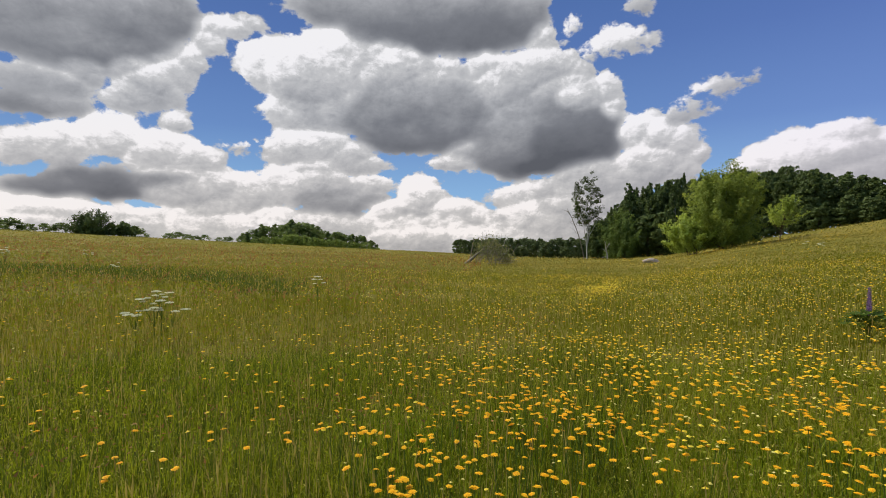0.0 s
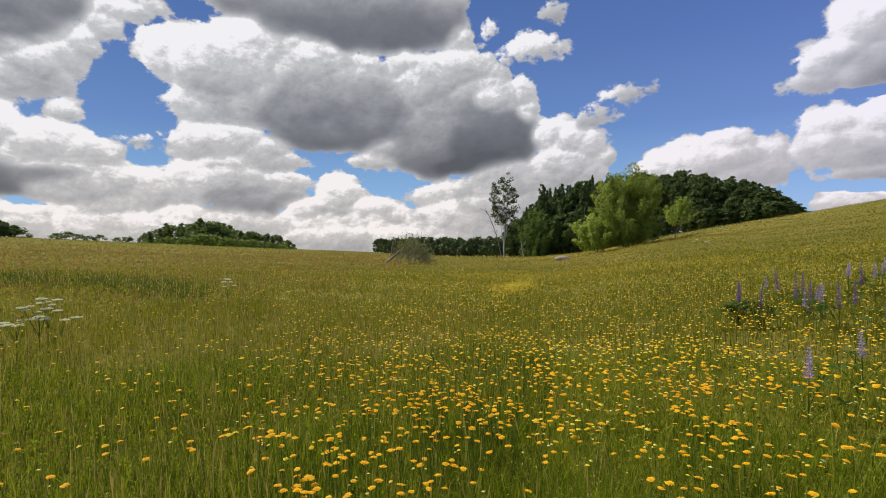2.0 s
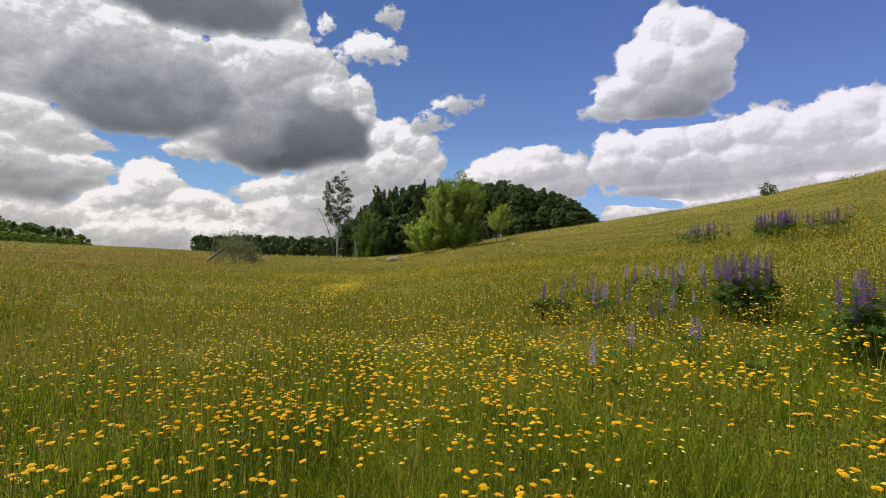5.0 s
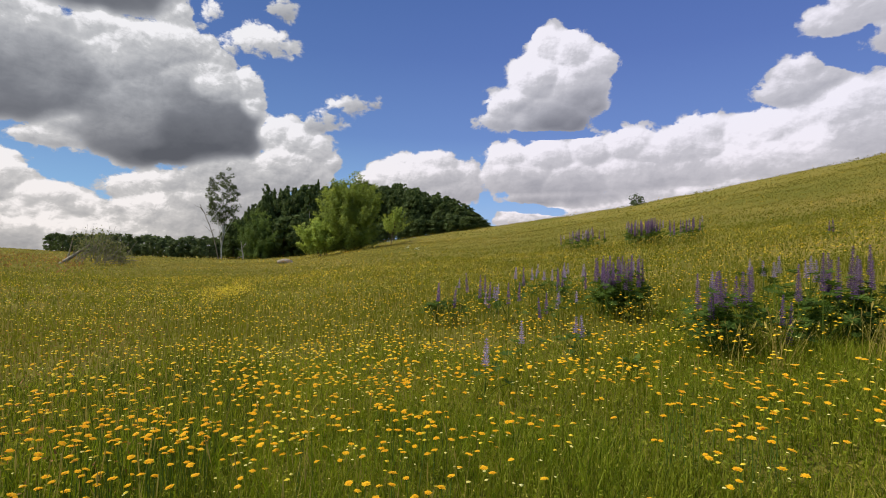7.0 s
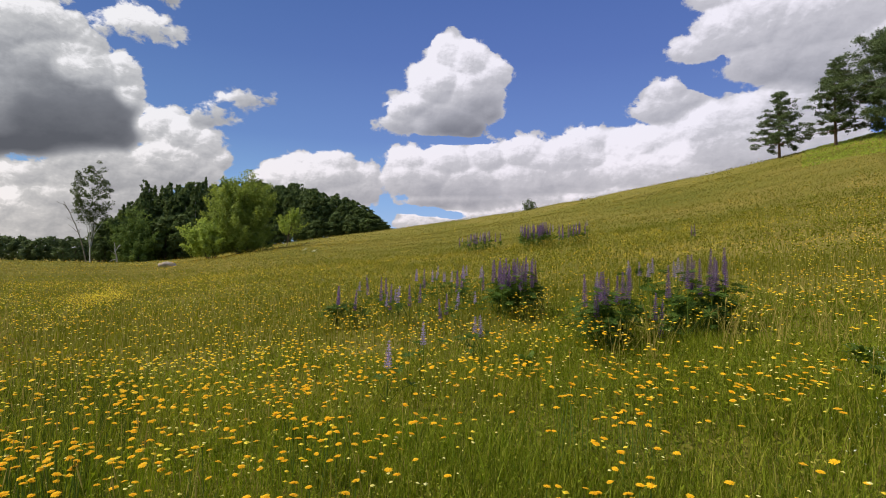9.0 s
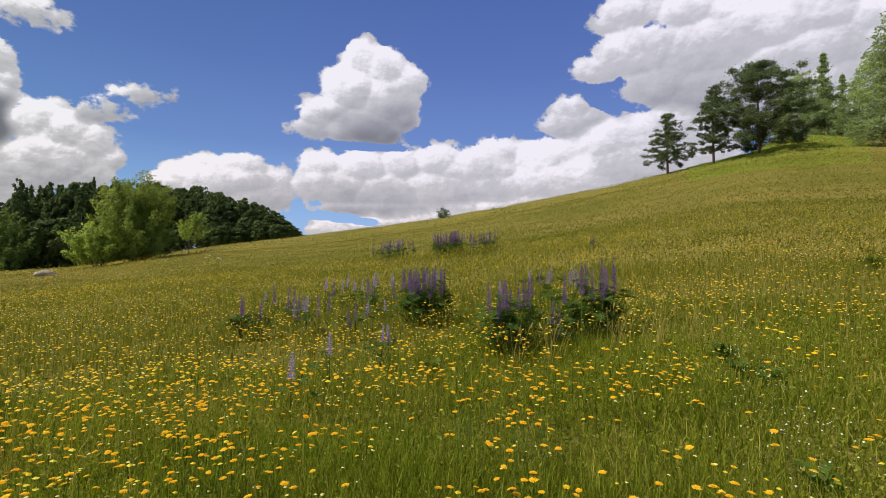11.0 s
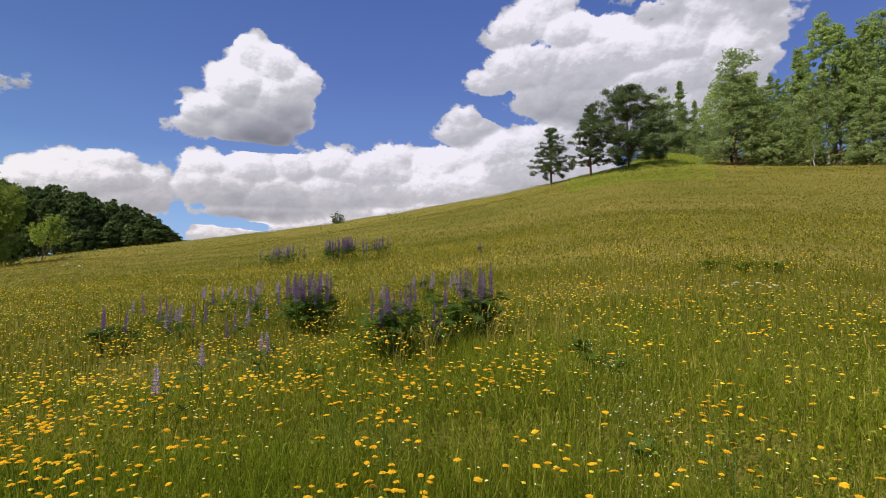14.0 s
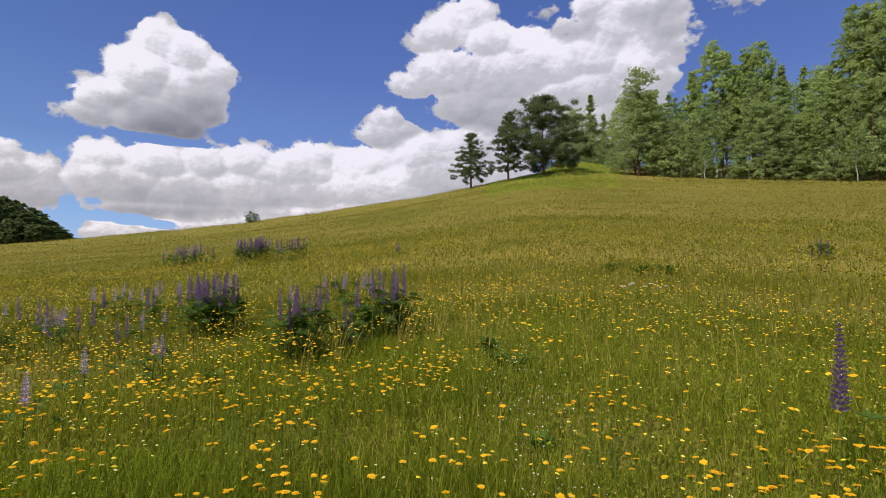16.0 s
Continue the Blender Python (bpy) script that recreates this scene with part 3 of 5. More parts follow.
def sky_material():
    m, nt, out = material("sky")
    m.cycles.emission_sampling = "NONE"
    where = node(nt, "ShaderNodeVectorMath", {0: node(nt, "ShaderNodeTexCoord").outputs["Object"]}, operation="NORMALIZE").outputs[0]
    made = node(nt, "ShaderNodeSeparateColor", {0: node(nt, "ShaderNodeAttribute", attribute_name="cloud").outputs["Color"]})
    thick, lit = made.outputs[0], made.outputs[1]

    def billow(vec, scale, detail=7.0):
        return node(nt, "ShaderNodeTexNoise", {"Vector": vec, "Scale": scale, "Detail": detail, "Roughness": 0.55}).outputs["Fac"]

    stretch = node(nt, "ShaderNodeVectorMath", {0: where, 1: (1.0, 1.0, 1.35)}, operation="MULTIPLY").outputs[0]
    stir = node(nt, "ShaderNodeTexNoise", {"Vector": stretch, "Scale": 24.0, "Detail": 3.0}).outputs["Color"]
    stir = node(nt, "ShaderNodeVectorMath", {0: stir, 1: (0.5, 0.5, 0.5)}, operation="SUBTRACT").outputs[0]
    stir = node(nt, "ShaderNodeVectorMath", {0: stir, "Scale": 0.022}, operation="SCALE").outputs[0]
    churned = node(nt, "ShaderNodeVectorMath", {0: stretch, 1: stir}, operation="ADD").outputs[0]
    toward = node(nt, "ShaderNodeVectorMath", {0: churned, 1: (-0.0045, 0.003, 0.0085)}, operation="ADD").outputs[0]

    def knobs(vec, scale=30.0):
        return node(nt, "ShaderNodeTexVoronoi", {"Vector": vec, "Scale": scale, "Detail": 3.0, "Roughness": 0.55, "Smoothness": 0.35}, feature="SMOOTH_F1").outputs["Distance"]

    across = node(nt, "ShaderNodeMapRange", {"Value": node(nt, "ShaderNodeSeparateXYZ", {0: where}).outputs[0], "From Min": 0.2, "From Max": 0.9}, interpolation_type="SMOOTHSTEP").outputs[0]
    k0, k1 = knobs(churned), knobs(toward)
    far_on = node(nt, "ShaderNodeVectorMath", {0: churned, 1: (-0.010, 0.007, 0.020)}, operation="ADD").outputs[0]
    relief = calc(nt, "ADD", calc(nt, "SUBTRACT", k1, k0), calc(nt, "MULTIPLY", calc(nt, "SUBTRACT", knobs(far_on, 12.0), knobs(churned, 12.0)), 0.4))
    small_on = node(nt, "ShaderNodeVectorMath", {0: churned, 1: (-0.002, 0.0015, 0.004)}, operation="ADD").outputs[0]
    relief = calc(nt, "ADD", relief, calc(nt, "MULTIPLY", calc(nt, "SUBTRACT", knobs(small_on, 80.0), knobs(churned, 80.0)), 0.55))
    n0 = node(nt, "ShaderNodeTexNoise", {"Vector": churned, "Scale": 36.0, "Detail": 8.0, "Roughness": 0.62}).outputs["Fac"]
    n2 = billow(churned, 13.0, 3.0)
    mottle = calc(nt, "SUBTRACT", billow(churned, 9.0, 7.0), 0.5)
    fray = calc(nt, "ADD", calc(nt, "MULTIPLY", calc(nt, "SUBTRACT", n0, 0.5), 2.3), calc(nt, "MULTIPLY", calc(nt, "SUBTRACT", 0.36, k0), 2.0))
    fray = calc(nt, "ADD", fray, calc(nt, "MULTIPLY", calc(nt, "SUBTRACT", n2, 0.5), 1.5))
    edge = calc(nt, "ADD", thick, fray)
    alpha = node(nt, "ShaderNodeMapRange", {"Value": edge, "From Min": -0.04, "From Max": 0.46}, interpolation_type="SMOOTHSTEP").outputs[0]
    rim = node(nt, "ShaderNodeMapRange", {"Value": edge, "From Min": 0.3, "From Max": 1.6, "To Min": 0.09, "To Max": 0.0}).outputs[0]
    crisp = node(nt, "ShaderNodeMapRange", {"Value": lit, "From Min": 0.35, "From Max": 0.80, "To Min": 0.07, "To Max": 0.40}).outputs[0]
    crisp = calc(nt, "MULTIPLY", crisp, node(nt, "ShaderNodeMapRange", {"Value": across, "To Min": 1.25, "To Max": 0.65}).outputs[0])
    grain = calc(nt, "MULTIPLY", calc(nt, "SUBTRACT", n0, 0.5), calc(nt, "MULTIPLY", crisp, 0.75))
    tone = calc(nt, "ADD", calc(nt, "ADD", lit, calc(nt, "ADD", rim, grain)), calc(nt, "ADD", calc(nt, "MULTIPLY", relief, crisp), calc(nt, "MULTIPLY", mottle, 0.20)))
    white = ramp(nt, tone, (0.10, (0.105, 0.113, 0.135)), (0.33, (0.190, 0.20, 0.228)), (0.60, (0.38, 0.39, 0.42)), (0.85, (0.565, 0.57, 0.59)), (1.0, (0.88, 0.87, 0.90)))
    height = node(nt, "ShaderNodeSeparateXYZ", {0: where}).outputs[2]
    blue = ramp(nt, height, (0.0, (0.42, 0.58, 0.76)), (0.10, (0.26, 0.45, 0.74)), (0.22, (0.150, 0.268, 0.570)), (0.36, (0.100, 0.185, 0.460)), (0.6, (0.05, 0.11, 0.33)))
    air = ramp(nt, across, (0.0, (0.96, 1.0, 0.98)), (1.0, (1.07, 1.0, 1.06)))
    blue = node(nt, "ShaderNodeVectorMath", {0: blue, 1: air}, operation="MULTIPLY").outputs[0]
    low_warm = ramp(nt, height, (0.0, (1.06, 1.0, 0.93)), (0.12, (1.03, 1.0, 0.97)), (0.24, (1.0, 1.0, 1.0)))
    white = node(nt, "ShaderNodeVectorMath", {0: white, 1: low_warm}, operation="MULTIPLY").outputs[0]
    white = node(nt, "ShaderNodeVectorMath", {0: white, 1: ramp(nt, across, (0.0, (1.0, 1.0, 1.0)), (1.0, (0.995, 0.975, 1.05)))}, operation="MULTIPLY").outputs[0]
    col = node(nt, "ShaderNodeMix", {6: blue, 7: white, "Factor": alpha}, data_type="RGBA").outputs[2]
    glow = node(nt, "ShaderNodeEmission", {"Color": col, "Strength": 1.0})
    nt.links.new(glow.outputs[0], out.inputs["Surface"])
    return m


def build_sky():
    a, e = np.radians(AZ), np.radians(EL)
    v = SKY_R * np.stack([-np.sin(a) * np.cos(e), np.cos(a) * np.cos(e), np.sin(e)], -1)
    me = Buf().add(v, grid_faces(*AZ.shape)).mesh("sky_backdrop", sky_material(), True)
    paint = me.color_attributes.new("cloud", "FLOAT_COLOR", "POINT")
    # the sun's way in each heading: to the left, up, and toward the eye
    rel = np.radians(SUN_AZ - AZ)
    low = math.cos(radians(SUN_EL))
    left, up, front = low * np.sin(rel), math.sin(radians(SUN_EL)), -low * np.cos(rel)
    sx, sy = soften(slope_x, 1), soften(slope_y, 1)
    face = np.sqrt(np.clip(1 - sx * sx - sy * sy, 0.04, 1))
    relief = sx * left + sy * up + (face - 1) * front
    base = soften(whiteness, 2)
    soft = np.interp(AZ, [-60, -25], [0.45, 0.85])
    shade = np.clip((base - 0.35) / 0.35, 0, 1)
    relief = shade * relief + (1 - shade) * soften(relief, 8)
    white = base - 0.05 * soft - 0.10 * np.clip(base - 0.7, 0, 1) + np.clip(relief, -1.0, 0.8) * np.interp(base, [0.3, 0.6, 0.95], [0.10, 0.22, 0.34]) * soft
    rgba = np.stack([dens, white, np.zeros_like(dens), np.ones_like(dens)], -1)
    paint.data.foreach_set("color", rgba.ravel().astype(np.float32))
    tagged(new("sky_backdrop", me), "blue summer sky with white and grey heaped clouds", "sky", kind="structure")


build_sky()


# ---------------------------------------------------------------- trees
def crown_points(r, n, clumps, radius, spread=0.75):
    """Leaf places in shells round the clump centres, thicker on top and outside."""
    pick = r.integers(0, len(clumps), n)
    d = unit(r.normal(size=(n, 3)))
    d[:, 2] = d[:, 2] * 0.75 + 0.12
    return clumps[pick] + d * (radius[pick] * r.uniform(spread, 1.05, n) ** 0.7)[:, None], d


def broadleaf(name, label, leaf, bark, seed, height, width, foot, n_leaf, leaf_size, stems=1, n_clump=26, lean=0.0, trunk_r=0.18, category="tree", shape=1.0, clump=1.0, split=False, boxy=1.0, small=False, shell=0.75):
    r = np.random.default_rng(seed)
    tree = tagged(new(name), label, category)
    mid = (height + foot) / 2
    c = unit(r.normal(size=(n_clump, 3))) * r.uniform(0.25, 1.0, n_clump)[:, None] ** 0.5
    c = np.sign(c) * np.abs(c) ** boxy
    taper = 1 - 0.45 * shape * np.clip(c[:, 2], -0.4, 1)
    c = np.stack([c[:, 0] * taper * width * 0.40, c[:, 1] * taper * width * 0.40, mid + c[:, 2] * (height - foot) * 0.42], 1)
    c[:, 0] += lean * (c[:, 2] / height)
    rad = clump * r.uniform(0.11, 0.21, n_clump) * min(width, height - foot)
    wood, limbs = Buf(), []
    for s in range(stems):
        off = r.normal(size=2) * 0.25 * (stems > 1)
        tip = np.array([lean * 0.8 + off[0] * 5, off[1] * 5, height * 0.85])
        z = np.linspace(0, 1, 7)[:, None]
        line = np.array([off[0], off[1], -0.3]) * (1 - z) + tip * z + r.normal(size=(7, 3)) * 0.03 * height * z * (1 - z) * 2
        tube(wood, line, trunk_r * (1 - 0.85 * z[:, 0]) * (1.0 if stems == 1 else 0.75), 7)
        for k in range(s, min(n_clump, 6 if small else 18), stems):
            t0 = r.uniform(0.25, 0.7)
            start = line[int(t0 * 6)]
            q = np.linspace(0, 1, 5)[:, None]
            arc = start * (1 - q) + c[k] * q + np.array([0, 0, 0.08 * height]) * np.sin(np.pi * q) * r.uniform(-0.3, 1)
            limb = Buf() if split else wood
            tube(limb, arc, trunk_r * 0.4 * (1 - 0.85 * q[:, 0]), 5)
            limbs.append(limb)
    trunk = part("trunk", wood.mesh("trunk", bark, True), tree)
    if split:
        for limb in limbs:
            part("limb", limb.mesh("limb", bark, True), trunk)
    crown = Buf()
    pts, d = crown_points(r, n_leaf, c, rad, shell)
    pts[:, 2] *= height / np.quantile(pts[:, 2], 0.998)
    out = unit((pts - np.array([0, 0, mid])) / np.array([width, width, height - foot]))
    leaves(crown, pts, leaf_size, r, 2.0 if small else 1.4, face=unit(d + 0.5 * out + np.array([0, 0, 0.35])), loose=0.9, tri=small)
    part("crown", crown.mesh("crown", leaf), tree)
    return tree


def bushy_tree(name, label, leaf, bark, seed, height, width, foot, n_bough, per_bough, leaf_size, stems=5, trunk_r=0.13, flat=0.25, lean=0.0, ragged=0.12, depth=1.0):
    """A many-stemmed tree: boughs fan out from the stems to an uneven outline, with sprays of leaves along their outer halves."""
    r = np.random.default_rng(seed)
    tree = tagged(new(name), label, "tree")
    wood, boughs, pts, ways = Buf(), [], [], []
    lines = []
    q = np.linspace(0, 1, 7)[:, None]
    for k in range(stems):
        t = 2 * math.pi * (k + r.uniform(0, 0.5)) / stems
        off = np.array([math.cos(t), math.sin(t), 0]) * 0.06 * width * (stems > 1)
        tip = np.array([math.cos(t) * width * 0.2 * (stems > 1) + lean, math.sin(t) * width * 0.2 * (stems > 1), height * r.uniform(0.75, 0.9)])
        line = (off + np.array([0, 0, -0.3])) * (1 - q) + tip * q + r.normal(size=(7, 3)) * 0.05 * height * q * (1 - q)
        tube(wood, line, trunk_r * (1 - 0.85 * q[:, 0]), 7)
        lines.append(line)
    for k in range(n_bough):
        line = lines[k % stems]
        t, rad = r.uniform(0, 2 * math.pi), math.sqrt(r.uniform(0.04, 1))
        roof = 1 - flat * rad ** 3
        z = foot + (height - foot) * roof * (r.uniform(0, 1) ** 0.85) * (1 + ragged * r.normal() * 0.5)
        wide = width / 2 * (0.88 + 0.16 * math.sin(math.pi * min(z / height, 1) ** 0.8)) * (1 + ragged * r.normal())
        end = np.array([math.cos(t) * rad * wide + lean * z / height, math.sin(t) * rad * wide * depth, min(z, height)])
        i = min(int(max(z / height - 0.25, 0.08) * 6 * r.uniform(0.7, 1.0)), 5)
        start = line[i]
        u = np.linspace(0, 1, 5)[:, None]
        arc = start * (1 - u) + end * u + np.array([0, 0, -0.06 * height]) * np.sin(np.pi * u) * r.uniform(-0.4, 1.0)
        bough = Buf()
        tube(bough, arc, trunk_r * 0.3 * (1 - 0.85 * u[:, 0]), 5)
        boughs.append(bough)
        m = int(per_bough * r.uniform(0.6, 1.4))
        u = r.uniform(0.45, 1.06, m) ** 0.8
        way = unit(arc[4] - arc[2] + np.array([0, 0, 0.08 * np.linalg.norm(arc[4] - arc[2])]))
        at = np.stack([np.interp(u, np.linspace(0, 1, 5), arc[:, j]) for j in range(3)], 1)
        spread = 0.046 * width * (1.25 - 0.75 * u[:, None])
        side = r.normal(size=(m, 3)) * spread * np.array([1, 1, 0.75])
        pts.append(at + side + np.maximum(u[:, None] - 0.95, 0) * way * width * 0.25)
        ways.append(unit(np.tile(way, (m, 1)) * 0.8 + unit(side) * 0.8))
    trunk = part("trunk", wood.mesh("trunk", bark, True), tree)
    for bough in boughs[:28]:
        part("bough", bough.mesh("bough", bark, True), trunk)
    pts, ways = np.concatenate(pts), np.concatenate(ways)
    pts[:, 2] = np.maximum(pts[:, 2], 0.05)
    crown = Buf()
    out = unit((pts - np.array([0, 0, height * 0.45])) / np.array([width, width, height]))
    leaves(crown, pts, leaf_size, r, 1.7, face=unit(out * 0.8 + ways * 0.4 + np.array([0, 0, 0.3])), along=ways, loose=0.8)
    part("crown", crown.mesh("crown", leaf), tree)
    return tree


def conifer(name, label, needle, bark, seed, height, width, foot, n_whorl, n_leaf, leaf_size, kind="spruce", trunk_r=0.16, category="tree", split=False):
    r = np.random.default_rng(seed)
    tree = tagged(new(name), label, category)
    wood, green, boughs = Buf(), Buf(), []
    z = np.linspace(0, 1, 8)
    line = np.stack([0.02 * height * np.sin(3 * z + seed), 0.02 * height * np.sin(2 * z), height * z - 0.3 * (1 - z)], 1)
    tube(wood, line, trunk_r * (1 - 0.9 * z), 7)
    pts = []
    for k in range(n_whorl):
        u = (k + r.uniform(0, 0.6)) / n_whorl
        arms, u0 = r.integers(4, 7), u
        for j in range(arms):
            u = min(max(u0 + r.uniform(-0.7, 0.7) / n_whorl * (0.4 if kind == "pine" else 1.0), 0.0), 0.99)
            zc = foot + (height - foot) * u
            if kind == "spruce":
                reach = width / 2 * (1 - u) ** 0.9 + 0.06
            else:
                reach = width / 2 * (0.55 + 0.6 * math.sin(math.pi * min(u * 0.85 + 0.22, 1))) * (1 - u ** 4) ** 0.5 if kind == "pine" else width / 2 * (1.08 - u) ** (0.42 if kind == "bushy" else 0.65)
            t = 2 * math.pi * (j + r.uniform(0, 0.7)) / arms
            rr = reach * r.uniform(0.60, 1.06)
            rise = (-0.18 if kind == "spruce" else r.uniform(-0.14, 0.28)) * rr
            end = np.array([math.cos(t) * rr, math.sin(t) * rr, zc + rise])
            at = np.array([*line[min(int(u * 7), 7)][:2], zc])
            q = np.linspace(0, 1, 4)[:, None]
            bough = Buf() if split else wood
            boughs.append(bough)
            tube(bough, at * (1 - q) + end * q, trunk_r * 0.28 * (1 - 0.8 * q[:, 0]) * (1.1 - u), 4)
            m = max(4, int(n_leaf / (n_whorl * 5) * (0.4 + 1.2 * rr / (width / 2))))
            if kind != "spruce":
                tufts = r.integers(0, 6, m)
                q = np.linspace(0.32, 1.05, 6)[tufts][:, None]
                shift = r.normal(size=(6, 3)) * (0.3 + 0.7 * rr) * np.array([0.15, 0.15, 0.05])
                pts.append(at * (1 - q) + end * q + shift[tufts] + r.normal(size=(m, 3)) * 0.023 * width * np.array([1, 1, 0.6]))
                continue
            q = r.uniform(0.25, 1.08, m)[:, None]
            jit = r.normal(size=(m, 3)) * (0.35 + 0.65 * rr) * np.array([0.20, 0.20, 0.10])
            pts.append(at * (1 - q) + end * q + jit + np.array([0, 0, -0.05 * rr]))
    pts.append(np.stack([r.normal(size=40) * 0.05, r.normal(size=40) * 0.05, height * r.uniform(0.93, 1.02, 40)], 1))
    pts = np.concatenate(pts)
    away = unit(pts * np.array([1, 1, 0.0]) + 1e-3)
    away[:, 2] = -0.2 if kind == "spruce" else 0.25
    leaves(green, pts, leaf_size, r, 2.6, face=unit(away * 0.7 + np.array([0, 0, 0.6])), along=away, loose=1.1, tri=True)
    trunk = part("trunk", wood.mesh("trunk", bark, True), tree)
    if split:
        for bough in boughs:
            part("bough", bough.mesh("bough", bark, True), trunk)
    part("crown", green.mesh("crown", needle), tree)
    return tree


def stand(tree, az, r, turn=0.0, scale=1.0, wide=None, sink=0.0):
    """Sets a tree on the ground in heading az, r metres off."""
    x, y = polar(az, r)
    w = scale if wide is None else wide
    m = Matrix.Translation((x, y, float(ground(x, y)) - sink)) @ Matrix.Rotation(radians(turn), 4, "Z") @ Matrix.Diagonal((w, w, scale, 1))
    tree.matrix_basis = m
    return tree


def stand_copy(tree, az, r, turn=0.0, scale=1.0, wide=None, sink=0.0):
    keep = tree.matrix_basis.copy()
    stand(tree, az, r, turn, scale, wide, sink)
    m = tree.matrix_basis.copy()
    tree.matrix_basis = keep
    other = copy_thing(tree, Matrix.Identity(4))
    other.matrix_basis = m
    return other


def needed(az, r, top_el, x_y=None):
    """The height of a tree r metres off whose top shows at top_el degrees."""
    x, y = polar(az, r)
    return EYE + r * math.tan(radians(top_el)) - float(ground(x, y))


def build_trees():
    # the fresh green spreading tree in front of the wood, and its low neighbour
    h = needed(-29, 62, 8.4)
    t = bushy_tree("spreading_tree", "broad green leafy tree with many stems at the field edge", FIELD_LEAF, BARK, 11, h, 7.9, 0.9, 190, 210, 0.125, flat=0.24, ragged=0.07)
    stand(t, -28.6, 62)
    t = bushy_tree("leaning_tree", "low pale green tree with a thin leaning stem", GREEN_LEAF, BARK, 12, 4.9, 3.8, 2.3, 44, 60, 0.12, stems=1, trunk_r=0.07, lean=1.0)
    stand(t, -33.0, 67)
    t = bushy_tree("low_bough_tree", "low wide light green tree sweeping to the grass", GREEN_LEAF, BARK, 13, 4.6, 5.8, 1.1, 80, 120, 0.13, stems=4, trunk_r=0.08, flat=0.45, lean=-0.4)
    stand(t, -25.7, 61)
    # tall thin birch with a half-bare crown, and a dead stem
    h = needed(-15.3, 100, 8.25)
    t = broadleaf("tall_birch", "tall slender half-bare birch with sparse dark leaves", BIRCH_LEAF, BIRCH_BARK, 24, h, 7.2, h * 0.22, 9500, 0.13, clump=0.44, n_clump=125, trunk_r=0.13, shape=0.0, split=True, shell=0.5)
    stand(t, -15.4, 100)
    dead, q = tagged(new("dead_birch"), "thin dead grey leaning tree stem with bare twigs", "dead tree"), np.linspace(0, 1, 6)[:, None]
    wood = Buf()
    tube(wood, np.array([0, 0, -0.3]) * (1 - q) + np.array([-3.3, 0.2, h * 0.58]) * q + np.array([0.4, 0, 0.3]) * np.sin(3 * q), 0.11 * (1 - 0.75 * q[:, 0]), 6)
    part("trunk", wood.mesh("trunk", DEAD_WOOD, True), dead)
    g = np.random.default_rng(22)
    for k in range(14):
        u = g.uniform(0.4, 0.95)
        a = np.array([-3.3 * u + 0.4 * math.sin(3 * u), 0.2 * u, h * 0.58 * u + 0.3 * math.sin(3 * u)])
        b = a + np.array([g.normal() * 0.8 - 0.4, g.normal() * 0.5, g.uniform(0.2, 1.6)])
        twig = Buf()
        tube(twig, a * (1 - q) + b * q + g.normal(size=(6, 3)) * 0.05, 0.035 * (1 - 0.7 * q[:, 0]), 4)
        part("limb", twig.mesh("limb", DEAD_WOOD, True), dead)
    stand(dead, -15.15, 99)
    # a short pale snag before the wood, forked at the top
    snag = tagged(new("dead_snag"), "short pale dead tree stump with forked limbs", "dead tree")
    wood, q = Buf(), np.linspace(0, 1, 5)[:, None]
    tube(wood, np.array([0.15, 0, -0.3]) * (1 - q) + np.array([-0.1, 0, 2.7]) * q + np.array([0.12, 0, 0]) * np.sin(5 * q), 0.17 * (1 - 0.5 * q[:, 0]), 7)
    part("trunk", wood.mesh("trunk", PALE_WOOD, True), snag)
    for a, b in (((0.0, 0, 2.2), (0.75, 0.1, 3.4)), ((-0.1, 0, 2.6), (-0.35, 0.1, 3.7)), ((0.05, 0, 1.3), (-1.0, 0.1, 2.2)), ((0.1, 0, 0.5), (-1.1, -0.2, 0.15)), ((0.45, 0.05, 2.9), (0.9, 0.2, 3.1))):
        limb = Buf()
        tube(limb, np.array(a) * (1 - q) + np.array(b) * q + np.array([0, 0, 0.1]) * np.sin(3 * q), 0.08 * (1 - 0.6 * q[:, 0]), 5)
        part("limb", limb.mesh("limb", PALE_WOOD, True), snag)
    stand(snag, -17.4, 90, scale=0.8)
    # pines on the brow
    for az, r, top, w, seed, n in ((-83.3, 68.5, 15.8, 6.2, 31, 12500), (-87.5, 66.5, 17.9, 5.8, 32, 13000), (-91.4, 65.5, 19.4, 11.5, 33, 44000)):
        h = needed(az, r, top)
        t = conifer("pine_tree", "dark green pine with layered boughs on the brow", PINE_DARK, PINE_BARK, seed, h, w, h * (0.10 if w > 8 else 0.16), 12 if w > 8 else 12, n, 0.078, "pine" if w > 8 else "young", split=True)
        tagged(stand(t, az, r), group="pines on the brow")
